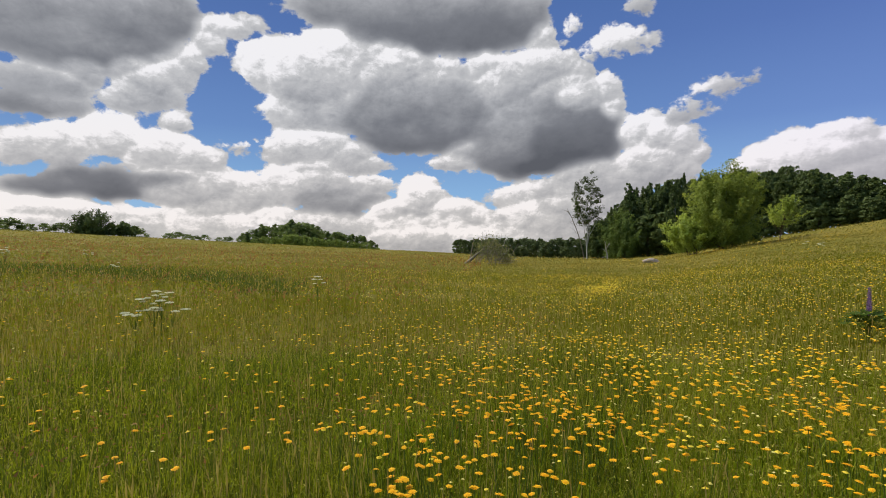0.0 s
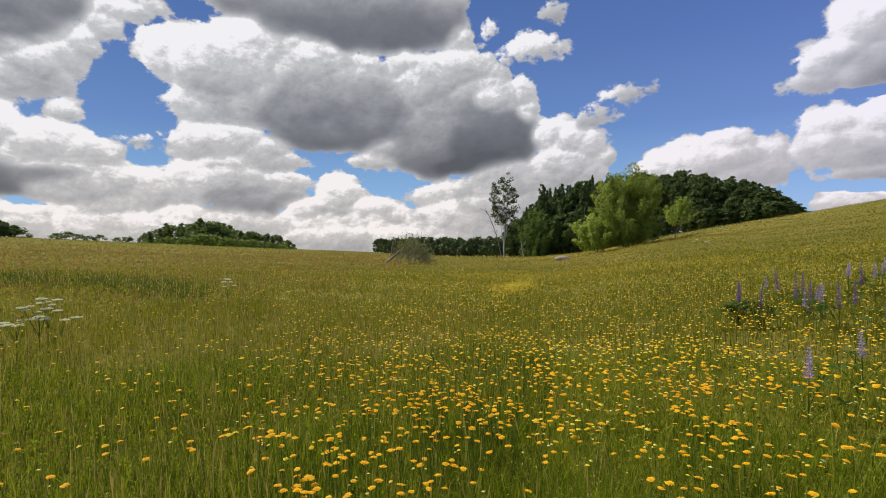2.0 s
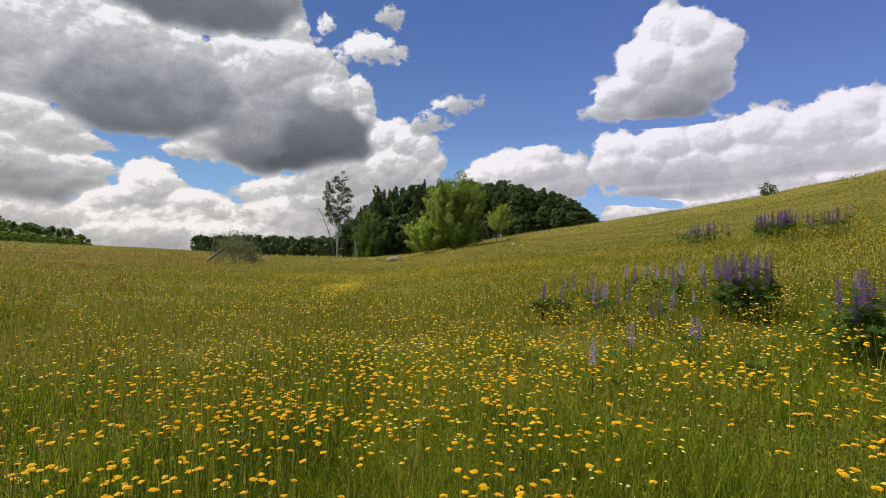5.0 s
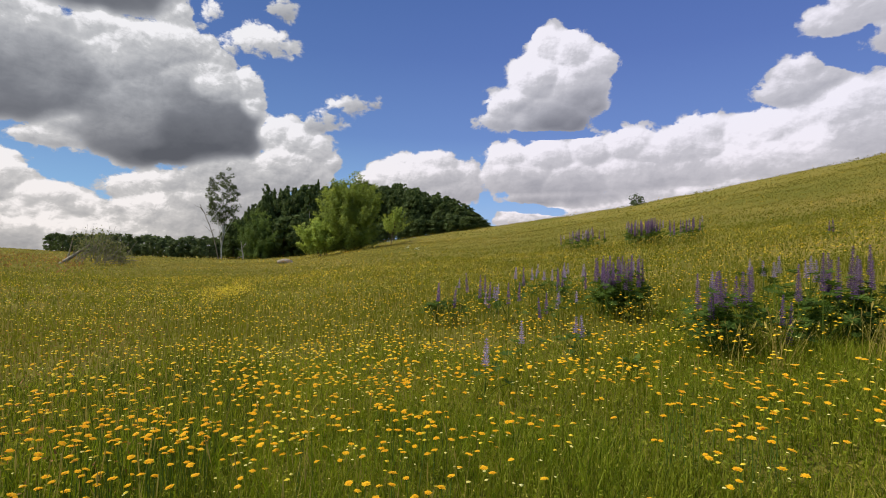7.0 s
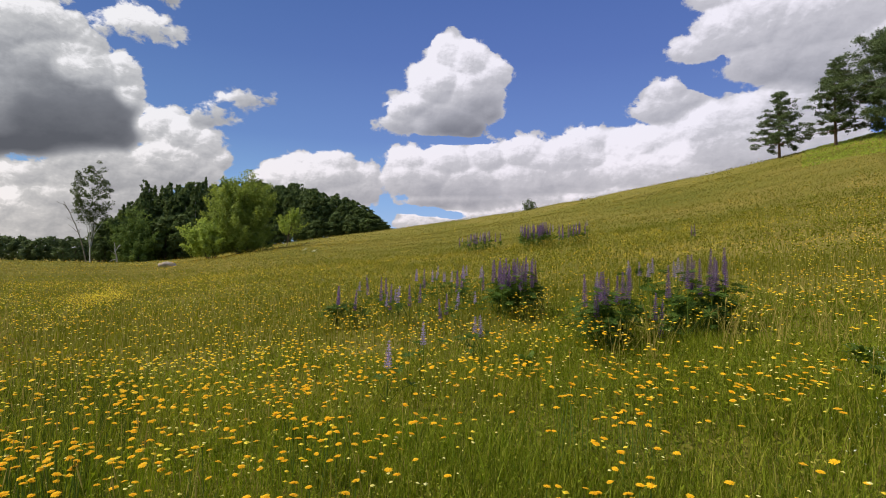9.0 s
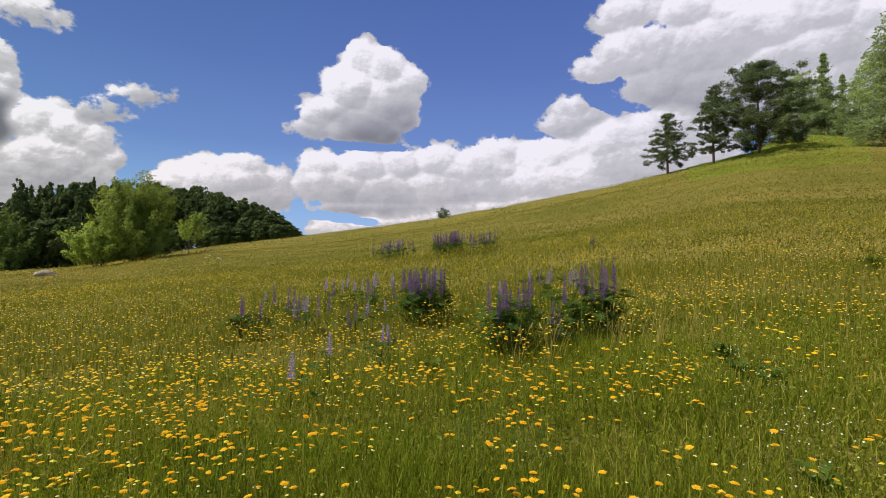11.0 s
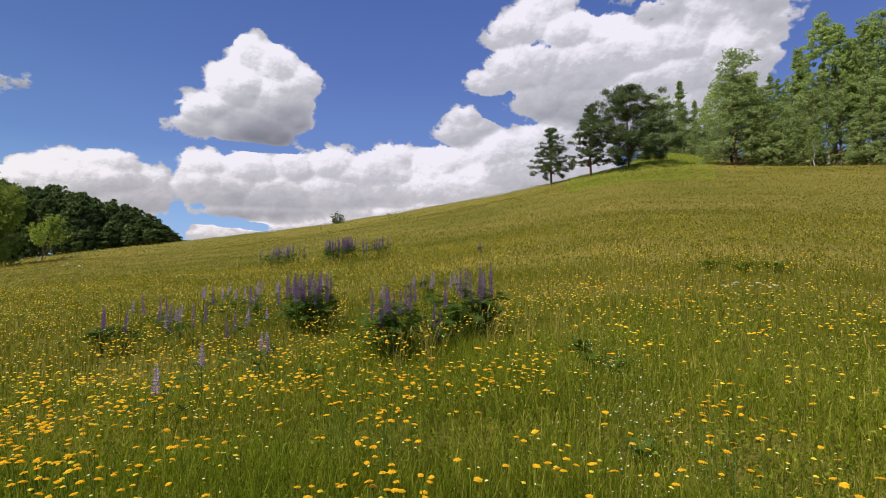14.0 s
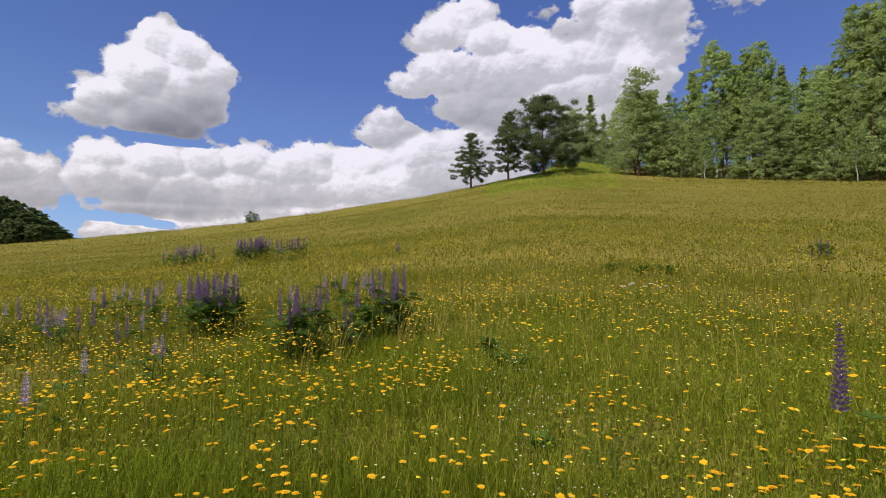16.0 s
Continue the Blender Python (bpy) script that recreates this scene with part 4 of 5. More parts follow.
    # mixed wood behind the meadow's upper edge
    kinds = [
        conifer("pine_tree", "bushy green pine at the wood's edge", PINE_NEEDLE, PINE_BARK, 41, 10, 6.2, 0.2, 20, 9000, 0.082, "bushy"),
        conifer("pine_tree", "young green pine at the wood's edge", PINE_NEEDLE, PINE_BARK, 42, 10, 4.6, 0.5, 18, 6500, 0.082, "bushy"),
        conifer("spruce_tree", "narrow green spruce in the mixed wood", SPRUCE_NEEDLE, BARK, 43, 10, 3.6, 0.6, 26, 14000, 0.072, "spruce"),
        broadleaf("birch_tree", "leafy light green birch in the mixed wood", GROVE_LEAF, BIRCH_BARK, 44, 10, 4.2, 1.2, 12000, 0.072, clump=0.24, n_clump=330, shape=1.25, small=True, trunk_r=0.10),
        broadleaf("aspen_tree", "tall leafy green tree in the mixed wood", GROVE_LEAF, BARK, 45, 10, 3.6, 0.6, 12000, 0.072, clump=0.24, n_clump=330, shape=1.4, small=True, trunk_r=0.10),
    ]
    kinds += [
        conifer("spruce_tree", "spruce deep in the mixed wood", SPRUCE_NEEDLE, BARK, 46, 10, 4.2, 0.4, 14, 6500, 0.085, "spruce"),
        broadleaf("birch_tree", "birch deep in the mixed wood", GROVE_LEAF, BIRCH_BARK, 47, 10, 4.6, 3.0, 6000, 0.085, clump=0.45, n_clump=110, small=True, shape=0.7, trunk_r=0.10),
    ]
    for k in kinds:
        tagged(k, group="trees of the hill wood")
    r = np.random.default_rng(5)
    used = set()

    def put(i, az, dist, top, wide=1.0):
        s = needed(az, dist, top) / 10
        where = dict(turn=r.uniform(0, 360), scale=s, wide=wide * (0.5 * s + 0.5 * 1.2))
        if i in used:
            stand_copy(kinds[i], az, dist, **where)
        else:
            used.add(i)
            stand(kinds[i], az, dist, **where)

    for az, top, i, dist, wide in ((-101.4, 21.2, 0, 66, 1.0), (-101.0, 19.2, 0, 67, 1.0), (-102.2, 19.0, 3, 67, 1.0), (-96.3, 19.2, 2, 100, 1.3), (-94.4, 18.0, 0, 103, 1.1), (-97.6, 17.2, 2, 100, 1.1), (-93.0, 16.8, 2, 104, 1.1), (-93.6, 15.6, 1, 95, 0.8), (-95.0, 15.0, 1, 96, 0.8), (-96.4, 15.4, 0, 95, 0.7), (-97.6, 14.8, 1, 94, 0.8), (-98.8, 15.6, 1, 93, 0.8), (-99.8, 16.0, 0, 90, 0.8), (-92.2, 15.0, 1, 97, 0.8), (-95.4, 16.5, 1, 102, 1.1), (-98.6, 16.8, 1, 102, 0.9), (-108.4, 22.6, 3, 74, 1.3), (-109.3, 21.4, 4, 73, 1.1), (-106.3, 20.3, 2, 73, 1.2),
                                (-112.2, 21.9, 3, 75, 1.2), (-111.3, 21.5, 3, 74, 1.0), (-110.2, 20.2, 4, 76, 1.2), (-115.8, 19.0, 2, 72, 1.1), (-119.4, 23.0, 4, 68, 1.1), (-121.6, 25.2, 4, 66, 1.4), (-120.4, 22.6, 0, 67, 1.0), (-123.4, 25.0, 4, 66, 1.4), (-122.5, 23.0, 0, 64, 1.0), (-103.5, 17.6, 2, 70, 1), (-104.8, 18.0, 4, 74, 1),
                                (-107.5, 13.6, 3, 62.5, 0.6), (-119.4, 13.2, 3, 60, 0.6), (-113.9, 19.5, 2, 70, 1.1), (-117.2, 18.2, 3, 66, 1.1)):
        put(i, az, dist, top, wide)
    for az in np.arange(-102.5, -136, -1.3):      # the edge of the wood, lower and dense
        put(int(r.choice([0, 1, 1, 2, 4])), az + r.uniform(-0.4, 0.4), 66 - 0.12 * (-az - 100) + r.uniform(-1, 2.5), r.uniform(13.8, 18.5) - 0.05 * (-az - 102), 0.85)
    for az in np.arange(-100, -140, -1.4):          # deeper rows
        put(int(r.choice([5, 6, 6, 5])), az + r.uniform(-0.6, 0.6), 78 + r.uniform(-3, 10), r.uniform(17.5, 19.8), 1.2)
    # the dark wood on the far hill, its shadow put into the leaf colour
    dark = [
        broadleaf("forest_tree", "dark leafy tree in the far wood", WOOD_LEAF, BARK, 51, 10, 4.6, 0.2, 2600, 0.25, small=True, clump=0.30, n_clump=190, shape=0.8, trunk_r=0.12),
        broadleaf("forest_tree", "dark slim tree in the far wood", WOOD_LEAF, BARK, 52, 10, 4.0, 0.2, 2600, 0.25, small=True, clump=0.30, n_clump=190, shape=1.0, trunk_r=0.12),
        broadleaf("forest_birch", "dark birch with a pale stem in the far wood", WOOD_LEAF, BIRCH_BARK, 53, 10, 3.8, 2.0, 2200, 0.24, small=True, clump=0.30, n_clump=150, shape=0.9, trunk_r=0.11),
        conifer("forest_spruce", "dark spruce in the far wood", WOOD_LEAF, BARK, 54, 10, 3.2, 0.6, 14, 2300, 0.24, "spruce"),
        broadleaf("forest_bush", "dark rounded bush before the far wood", WOOD_LEAF, BARK, 55, 10, 7.0, 0.0, 2800, 0.44, small=True, clump=0.36, n_clump=150, boxy=0.8, shape=0.5, trunk_r=0.12),
    ]
    for k in dark:
        tagged(k, group="trees of the dark wood")
    first = set()
    line_az = [-46, -43.9, -43.0, -41.5, -39, -35.8, -31.7, -27, -24.3, -21.7, -19.2, -17.6, -16.2]
    line_el = [2.2, 3.3, 4.25, 5.45, 6.5, 7.35, 7.6, 7.5, 7.25, 6.7, 5.6, 3.9, 2.9]

    def sow(i, az, dist, height, wide):
        where = dict(turn=r.uniform(0, 360), scale=height / 10, wide=wide, sink=0.2)
        if i in first:
            stand_copy(dark[i], az, dist, **where)
        else:
            first.add(i)
            stand(dark[i], az, dist, **where)

    for row, (r0, r1, gap, low, high) in enumerate(((106, 112, 0.85, 0.82, 0.98), (116, 126, 0.72, 0.90, 1.01), (130, 146, 0.72, 0.94, 1.03))):
        for az in np.arange(-16.5, -44.2, -gap):
            a = az + r.uniform(-0.4, 0.4)
            d = r.uniform(r0, r1)
            el = float(np.interp(a, line_az, line_el))
            h = needed(a, d, el) * r.uniform(low, high)
            if h > 2:
                sow(int(r.choice([0, 0, 1, 1, 1, 2, 3, 0, 1])), a, d, h, r.uniform(1.0, 1.35))
    for az in np.arange(-16.6, -44.0, -0.8):
        a, d = az + r.uniform(-0.3, 0.3), r.uniform(100, 104)
        h = min(needed(a, d, float(np.interp(a, line_az, line_el))) * 0.6, r.uniform(3.0, 5.5))
        if h > 1:
            sow(int(r.choice([4, 4, 1])), a, d, h, r.uniform(0.45, 0.6))
    sow(0, -19.7, 104, needed(-19.7, 104, 6.95), 0.85)
    sow(3, -17.9, 102, needed(-17.9, 102, 4.4), 0.8)
    sow(4, -17.2, 101, needed(-17.2, 101, 3.0), 0.5)
    t = bushy_tree("round_bush_tree", "broad low dark green tree before the wood", BUSH_LEAF, BARK, 15, needed(-18.9, 97, 4.15), 8.4, 0.1, 150, 110, 0.17, stems=4, trunk_r=0.09, flat=0.4)
    stand(t, -19.0, 97)
    sow(4, -21.5, 97, needed(-21.5, 97, 3.6), 0.8)
    sow(4, -23.0, 96, needed(-23.0, 96, 3.8), 0.85)
    # far hedge and groves along the left brow
    grove = [
        broadleaf("grove_tree", "mid-green leafy tree in the far grove", FAR_LEAF, BARK, 61, 10, 7.0, 0.0, 900, 0.42, small=True, clump=0.7, n_clump=40, boxy=0.8, shape=0.9, trunk_r=0.14),
        broadleaf("grove_tree", "green bushy tree in the far grove", FAR_LEAF, BARK, 62, 10, 8.0, 0.0, 900, 0.42, small=True, clump=0.7, n_clump=40, boxy=0.8, shape=0.7, trunk_r=0.14),
        conifer("grove_spruce", "pointed green tree in the far grove", FAR_LEAF, BARK, 63, 10, 6.0, 0.1, 12, 1300, 0.4, "young"),
    ]
    grove += [
        broadleaf("hedge_tree", "dark green tree of the far hedgerow", HEDGE_LEAF, BARK, 64, 10, 7.0, 0.0, 700, 0.55, small=True, clump=0.6, n_clump=50, shape=0.9, trunk_r=0.14),
        broadleaf("hedge_tree", "dark bushy tree of the far hedgerow", HEDGE_LEAF, BARK, 65, 10, 8.0, 0.0, 700, 0.55, small=True, clump=0.6, n_clump=50, shape=0.7, trunk_r=0.14),
    ]
    grove += [broadleaf("grove_bush", "light green leafy bush before the far grove", LIGHT_LEAF, BARK, 66, 10, 9.0, 0.0, 800, 0.50, small=True, clump=0.6, n_clump=50, boxy=0.8, shape=0.7, trunk_r=0.14)]
    for k in grove:
        tagged(k, group="trees of the far groves")
    begun = set()

    def edge(i, az, dist, top, wide=1.0, kinds_=grove, group=None):
        h = needed(az, dist, top)
        where = dict(turn=r.uniform(0, 360), scale=h / 10, wide=wide * h / 10, sink=0.3)
        if i in begun:
            return stand_copy(kinds_[i], az, dist, **where)
        begun.add(i)
        return stand(kinds_[i], az, dist, **where)

    tops_az = [7.6, 8.8, 10.5, 12, 14, 16.1, 18, 20.4, 21.5, 22.5]
    tops_el = [0.5, 1.5, 1.7, 1.95, 2.6, 3.3, 2.8, 2.5, 1.9, 1.3]
    for row in range(3):
        for az in np.arange(7.9, 22.4, 0.75):
            a = az + r.uniform(-0.3, 0.3)
            edge(int(r.choice([0, 1, 2, 2])) if row else 5, a, 158 + row * 10 + r.uniform(-3, 3), float(np.interp(a, tops_az, tops_el)) * (0.55, 0.92, 1.0)[row] * r.uniform(0.85, 1.04), 1.2)
    for az, top in ((23.2, 1.35), (24.0, 1.25), (25.4, 1.5), (26.2, 1.4), (27.0, 1.55), (27.9, 1.75), (28.6, 1.6), (31.2, 2.05), (31.9, 1.9), (37.3, 2.4), (38.4, 2.3), (39.6, 2.3), (40.7, 2.7), (41.8, 2.7), (43, 2.6), (44.5, 2.9)):
        edge(int(r.choice([0, 1])), az, 172 + r.uniform(-6, 6), top, 1.7)
    for az in np.arange(-1.2, -16.5, -0.42):
        edge(int(r.choice([3, 4])), az, 185 + r.uniform(-8, 12), 1.15 * r.uniform(0.72, 1.15), 1.1)
    # dark trees apart on the left brow
    t = bushy_tree("dark_tree", "broad very dark evergreen tree on the brow", WOOD_LEAF, BARK, 71, needed(34.9, 118, 3.5), 7.4, 0.0, 130, 90, 0.17, stems=3, trunk_r=0.1, flat=0.3)
    stand(t, 34.9, 118)
    t = conifer("dark_spruce", "small dark evergreen with flat boughs on the brow", WOOD_LEAF, BARK, 72, needed(32.4, 118, 2.35), 4.4, 0.3, 8, 2000, 0.30, "pine")
    stand(t, 32.4, 118)
    # a little round bush on the skyline of the hill
    t = broadleaf("skyline_bush", "small round dark bush on the hill's brow", WOOD_LEAF, BARK, 73, 2.2, 2.2, 0.0, 1100, 0.10, n_clump=30, trunk_r=0.05, category="bush", shape=0.3)
    stand(t, -59.5, 79, sink=0.5)


build_trees()


# ---------------------------------------------------------------- fallen tree and boulder
WITHERED = leafy("withered_leaves", (0.12, 0.125, 0.04), (0.27, 0.27, 0.10), (0.28, 0.28, 0.08), patch=0.8, see=0.3)


def build_fallen_tree():
    r = np.random.default_rng(81)
    tree = tagged(new("fallen_tree"), "fallen dead tree with a tangle of grey twigs", "fallen tree")
    wood = Buf()
    q = np.linspace(0, 1, 7)[:, None]
    tube(wood, np.array([-2.2, 0, -0.1]) * (1 - q) + np.array([-0.2, 0.4, 1.5]) * q, 0.16 * (1 - 0.5 * q[:, 0]), 7)
    tube(wood, np.array([-1.6, 0.3, 0.2]) * (1 - q) + np.array([-1.2, 0.4, 2.5]) * q, 0.08 * (1 - 0.7 * q[:, 0]), 6)
    part("trunk", wood.mesh("trunk", DEAD_WOOD, True), tree)
    def twig(a, line):
        buf = Buf()
        tube(buf, line, 0.022 * (1 - 0.8 * np.linspace(0, 1, 4)), 4)
        part("twig", buf.mesh("twig", DEAD_WOOD), tree)

    for k in range(64):
        a = np.array([r.uniform(-1.4, 1.8), r.uniform(-1.2, 1.2), r.uniform(0.0, 0.7)])
        top = 3.0 - 0.5 * abs(a[0] - 0.3)
        b = a + np.array([r.normal() * 0.6 + 0.5, r.normal() * 0.6, r.uniform(0.3, 1.0) * top])
        q = np.linspace(0, 1, 4)[:, None]
        twig(a, a * (1 - q) + b * q + r.normal(size=(4, 3)) * 0.08)
    for k in range(26):
        a = np.array([r.uniform(0.5, 2.2), r.uniform(-0.8, 0.8), r.uniform(0.1, 0.5)])
        b = a + np.array([r.uniform(0.3, 1.6), r.normal() * 0.4, r.uniform(-0.1, 0.4)])
        q = np.linspace(0, 1, 4)[:, None]
        twig(a, a * (1 - q) + b * q)
    green = Buf()
    n = 1400
    u = r.uniform(0, 1, n)
    p = np.stack([-0.9 + 3.0 * u + r.normal(size=n) * 0.35, r.normal(0, 0.6, n), np.abs(r.normal(0.3, 0.3, n) + 2.1 * np.sin(np.pi * np.clip(u * 0.75 + 0.2, 0, 1)) * r.uniform(0.2, 1.0, n))], 1)
    leaves(green, p, 0.085, r, 2.2)
    part("withered_leaves", green.mesh("withered_leaves", WITHERED), tree, "sparse withered leaves")
    stand(tree, -4.6, 47)


def build_boulder():
    bm = bmesh.new()
    bmesh.ops.create_icosphere(bm, subdivisions=4, radius=1)
    for v in bm.verts:
        k = 1 + 0.22 * noise.noise(v.co * 1.3) + 0.06 * noise.noise(v.co * 5)
        v.co = Vector((v.co.x * 0.85 * k, v.co.y * 0.6 * k, max(v.co.z, -0.5) * 0.36 * k))
    me = bpy.data.meshes.new("boulder")
    bm.to_mesh(me)
    bm.free()
    for p in me.polygons:
        p.use_smooth = True
    me.materials.append(STONE)
    ob = tagged(new("boulder", me), "pale grey granite boulder lying in the meadow", "rock")
    x, y = polar(-21.9, 49.5)
    ob.matrix_basis = pose(x, y, float(ground(x, y)) + 0.08, 0, 4, 20)


build_fallen_tree()
build_boulder()


# ---------------------------------------------------------------- lupins
def spike_mesh(seed, length, girth, mat):
    """A lupin's flower spike: whorls of folded florets that shrink to the tip."""
    r = np.random.default_rng(seed)
    buf = Buf()
    tube(buf, np.stack([np.zeros(4), np.zeros(4), np.linspace(-0.04, length, 4)], 1), np.array([0.004, 0.004, 0.003, 0.001]), 4)
    whorls = int(length / 0.021)
    pts, ways = [], []
    for k in range(whorls):
        u = k / whorls
        n = 9
        t = 2 * np.pi * (np.arange(n) + 0.5 * (k % 2)) / n + r.uniform(-0.15, 0.15, n)
        rad = girth * (1 - 0.75 * u ** 1.5) * r.uniform(0.75, 1.1, n)
        w = np.stack([np.cos(t), np.sin(t), np.full(n, 0.45)], 1)
        pts.append(np.stack([np.cos(t) * rad, np.sin(t) * rad, np.full(n, length * u) + r.normal(size=n) * 0.003], 1))
        ways.append(unit(w))
    pts, ways = np.concatenate(pts), np.concatenate(ways)
    side = unit(np.cross(ways, np.array([[0, 0, 1.0]])))
    up = np.cross(side, ways)
    s = (girth * 0.50) * (1 - 0.5 * pts[:, 2:] / length)
    a, b = pts - ways * s, pts + side * s * 0.62 + up * s * 0.3
    c, e = pts + ways * s + up * s * 0.45, pts - side * s * 0.62 + up * s * 0.3
    n = len(pts)
    buf.add(np.stack([a, b, c, e], 1), np.arange(4 * n).reshape(-1, 4))
    return buf.mesh("flower_spike", mat)


def lupin_leaf_mesh(seed):
    """A palmate leaf on its stalk: nine leaflets spread like a fan."""
    r = np.random.default_rng(seed)
    buf = Buf()
    q = np.linspace(0, 1, 4)[:, None]
    tip = np.array([0.13, 0, 0.26])
    tube(buf, tip * q + np.array([0, 0, 0.05]) * np.sin(np.pi * q), np.full(4, 0.0025), 4)
    for k in range(9):
        t = 2 * math.pi * k / 9
        d = np.array([math.cos(t), math.sin(t), 0.25 + 0.1 * r.normal()])
        d = d / np.linalg.norm(d)
        s = np.cross(d, [0, 0, 1.0])
        n = np.cross(s, d)
        l = 0.075 * r.uniform(0.85, 1.15)
        buf.add([tip, tip + d * l * 0.6 + s * 0.013 + n * 0.006, tip + d * l, tip + d * l * 0.6 - s * 0.013 + n * 0.006, tip + d * l * 0.5], [[0, 1, 4], [1, 2, 4], [2, 3, 4], [3, 0, 4]])
    return buf.mesh("leaf", LUPIN_LEAF)


SPIKES = [spike_mesh(1, 0.36, 0.034, LUPIN), spike_mesh(2, 0.30, 0.031, LUPIN), spike_mesh(3, 0.42, 0.034, LUPIN)]
LUPIN_PALE = leafy("faded_lupin_florets", (0.22, 0.16, 0.30), (0.42, 0.34, 0.48), (0.4, 0.3, 0.5), patch=3.0, see=0.3)
PALE_SPIKES = [spike_mesh(4, 0.23, 0.032, LUPIN_PALE), spike_mesh(5, 0.18, 0.028, LUPIN_PALE)]
LUPIN_LEAVES = [lupin_leaf_mesh(1), lupin_leaf_mesh(2)]


def lupin(r, x, y, height, n_leaf, pale, grow=1.0):
    plant = tagged(new("lupin"), "faded lilac lupin among the grass" if pale else "purple lupin with dark green fan leaves", "flower", "lupins in the meadow")
    plant.matrix_basis = pose(x, y, float(ground(x, y)), r.normal() * 2, r.normal() * 2, r.uniform(0, 360)) @ Matrix.Diagonal((grow, grow, grow, 1))
    me = (PALE_SPIKES if pale else SPIKES)[r.integers(0, 2 if pale else 3)]
    length = max(v.co.z for v in me.vertices)
    buf = Buf()
    q = np.linspace(0, 1, 4)[:, None]
    tube(buf, np.array([0, 0, -0.05]) * (1 - q) + np.array([0, 0, height - length * 0.95]) * q, np.full(4, 0.005), 4)
    part("stem", buf.mesh("stem", STALK, True), plant)
    part("flower_spike", me, plant, "", pose(0, 0, height - length, 0, 0, r.uniform(0, 360)))
    for k in range(n_leaf):
        t = r.uniform(0, 360)
        z = r.uniform(0.0, max(0.10, height - length - 0.22))
        s = r.uniform(0.75, 1.15)
        part("leaf", LUPIN_LEAVES[r.integers(0, 2)], plant, "", pose(0, 0, z, r.normal() * 14, r.normal() * 14, t) @ Matrix.Diagonal((s, s, s, 1)))


def lupin_clump(r, x, y, n, spread, height, n_leaf=5, pale=0.0, grow=1.0):
    for k in range(n):
        d, t = spread * math.sqrt(r.uniform(0, 1)) * (n > 1), r.uniform(0, 2 * math.pi)
        lupin(r, x + d * math.cos(t), y + d * math.sin(t), height * r.uniform(0.84, 1.0), n_leaf, r.uniform() < pale, grow)


def build_lupins():
    r = np.random.default_rng(91)
    lupin_clump(r, 7.0, 4.3, 32, 0.42, 0.97, 9, 0.08)
    lupin_clump(r, 5.52, 2.14, 10, 0.27, 0.94, 15, 0.1)
    lupin_clump(r, 6.35, 1.45, 14, 0.36, 1.02, 14, 0.15)
    lupin_clump(r, 6.5, 2.0, 5, 0.35, 0.95, 5, 0.9)
    lupin_clump(r, 7.9, 6.2, 20, 0.75, 0.80, 5, 0.6)
    lupin_clump(r, 6.0, 5.7, 7, 0.36, 0.66, 4, 0.7)
    lupin_clump(r, 5.9, 4.4, 5, 0.34, 0.58, 4, 0.7)
    lupin_clump(r, 6.3, 6.9, 4, 0.40, 0.80, 4, 0.4)
    lupin_clump(r, 3.98, 3.4, 1, 0, 0.66, 5, 1.0)
    lupin_clump(r, 3.14, 3.05, 1, 0, 0.66, 5, 1.0)
    lupin_clump(r, 4.6, 3.15, 2, 0.10, 0.66, 5, 1.0)
    lupin_clump(r, 5.4, 6.4, 3, 0.14, 0.74, 24, 0.0)
    lupin_clump(r, 6.0, 1.75, 2, 0.2, 0.62, 6, 0.4)
    lupin_clump(r, 20.6, 11.8, 38, 0.8, 0.85, 4, 0.05, 1.45)
    lupin_clump(r, 20.2, 9.8, 16, 0.9, 0.75, 4, 0.1, 1.4)
    lupin_clump(r, 19.9, 13.9, 20, 0.9, 0.75, 4, 0.2, 1.4)
    lupin_clump(r, 19.6, 15.2, 3, 0.4, 0.7, 4, 0.3, 1.3)
    lupin(r, 3.30, -2.05, 0.68, 1, False, 1.34)
    lupin_clump(r, 14.0, -7.4, 6, 0.35, 0.55, 6, 0.2)
    lupin_clump(r, 16.5, 4.0, 2, 0.2, 0.7, 3, 0.4)


build_lupins()


# ---------------------------------------------------------------- white umbels
def build_umbel(r, x, y, height, heads, size=1.0):
    plant = tagged(new("cow_parsley"), "white-flowered umbel plant standing above the grass", "flower", "white umbels in the meadow")
    plant.matrix_basis = pose(x, y, float(ground(x, y)), 0, 0, r.uniform(0, 360))
    stem = Buf()
    q = np.linspace(0, 1, 4)[:, None]
    tube(stem, np.array([0, 0, -0.05]) * (1 - q) + np.array([0, 0, height * 0.7]) * q, np.full(4, 0.005), 4)
    tops = []
    for k in range(heads):
        t = 2 * math.pi * k / heads + r.uniform(-0.3, 0.3)
        tip = np.array([math.cos(t) * r.uniform(0.04, 0.18), math.sin(t) * r.uniform(0.04, 0.18), height * r.uniform(0.78, 1.0)])
        tube(stem, np.array([0, 0, height * 0.45]) * (1 - q) + tip * q, np.full(4, 0.003), 3)
        tops.append(tip)
    part("stem", stem.mesh("stem", STALK, True), plant)
    for tip in tops:
        buf = Buf()
        n = 130
        t, d = r.uniform(0, 2 * np.pi, n), np.sqrt(r.uniform(0, 1, n)) * r.uniform(0.028, 0.062) * size
        p = tip + np.stack([np.cos(t) * d, np.sin(t) * d, 0.012 - 1.6 * d * d + r.normal(size=n) * 0.003], 1)
        leaves(buf, p, 0.017, r, 1.0, face=np.array([[0, 0, 0.8]]))
        part("umbel", buf.mesh("umbel", WHITE), plant)


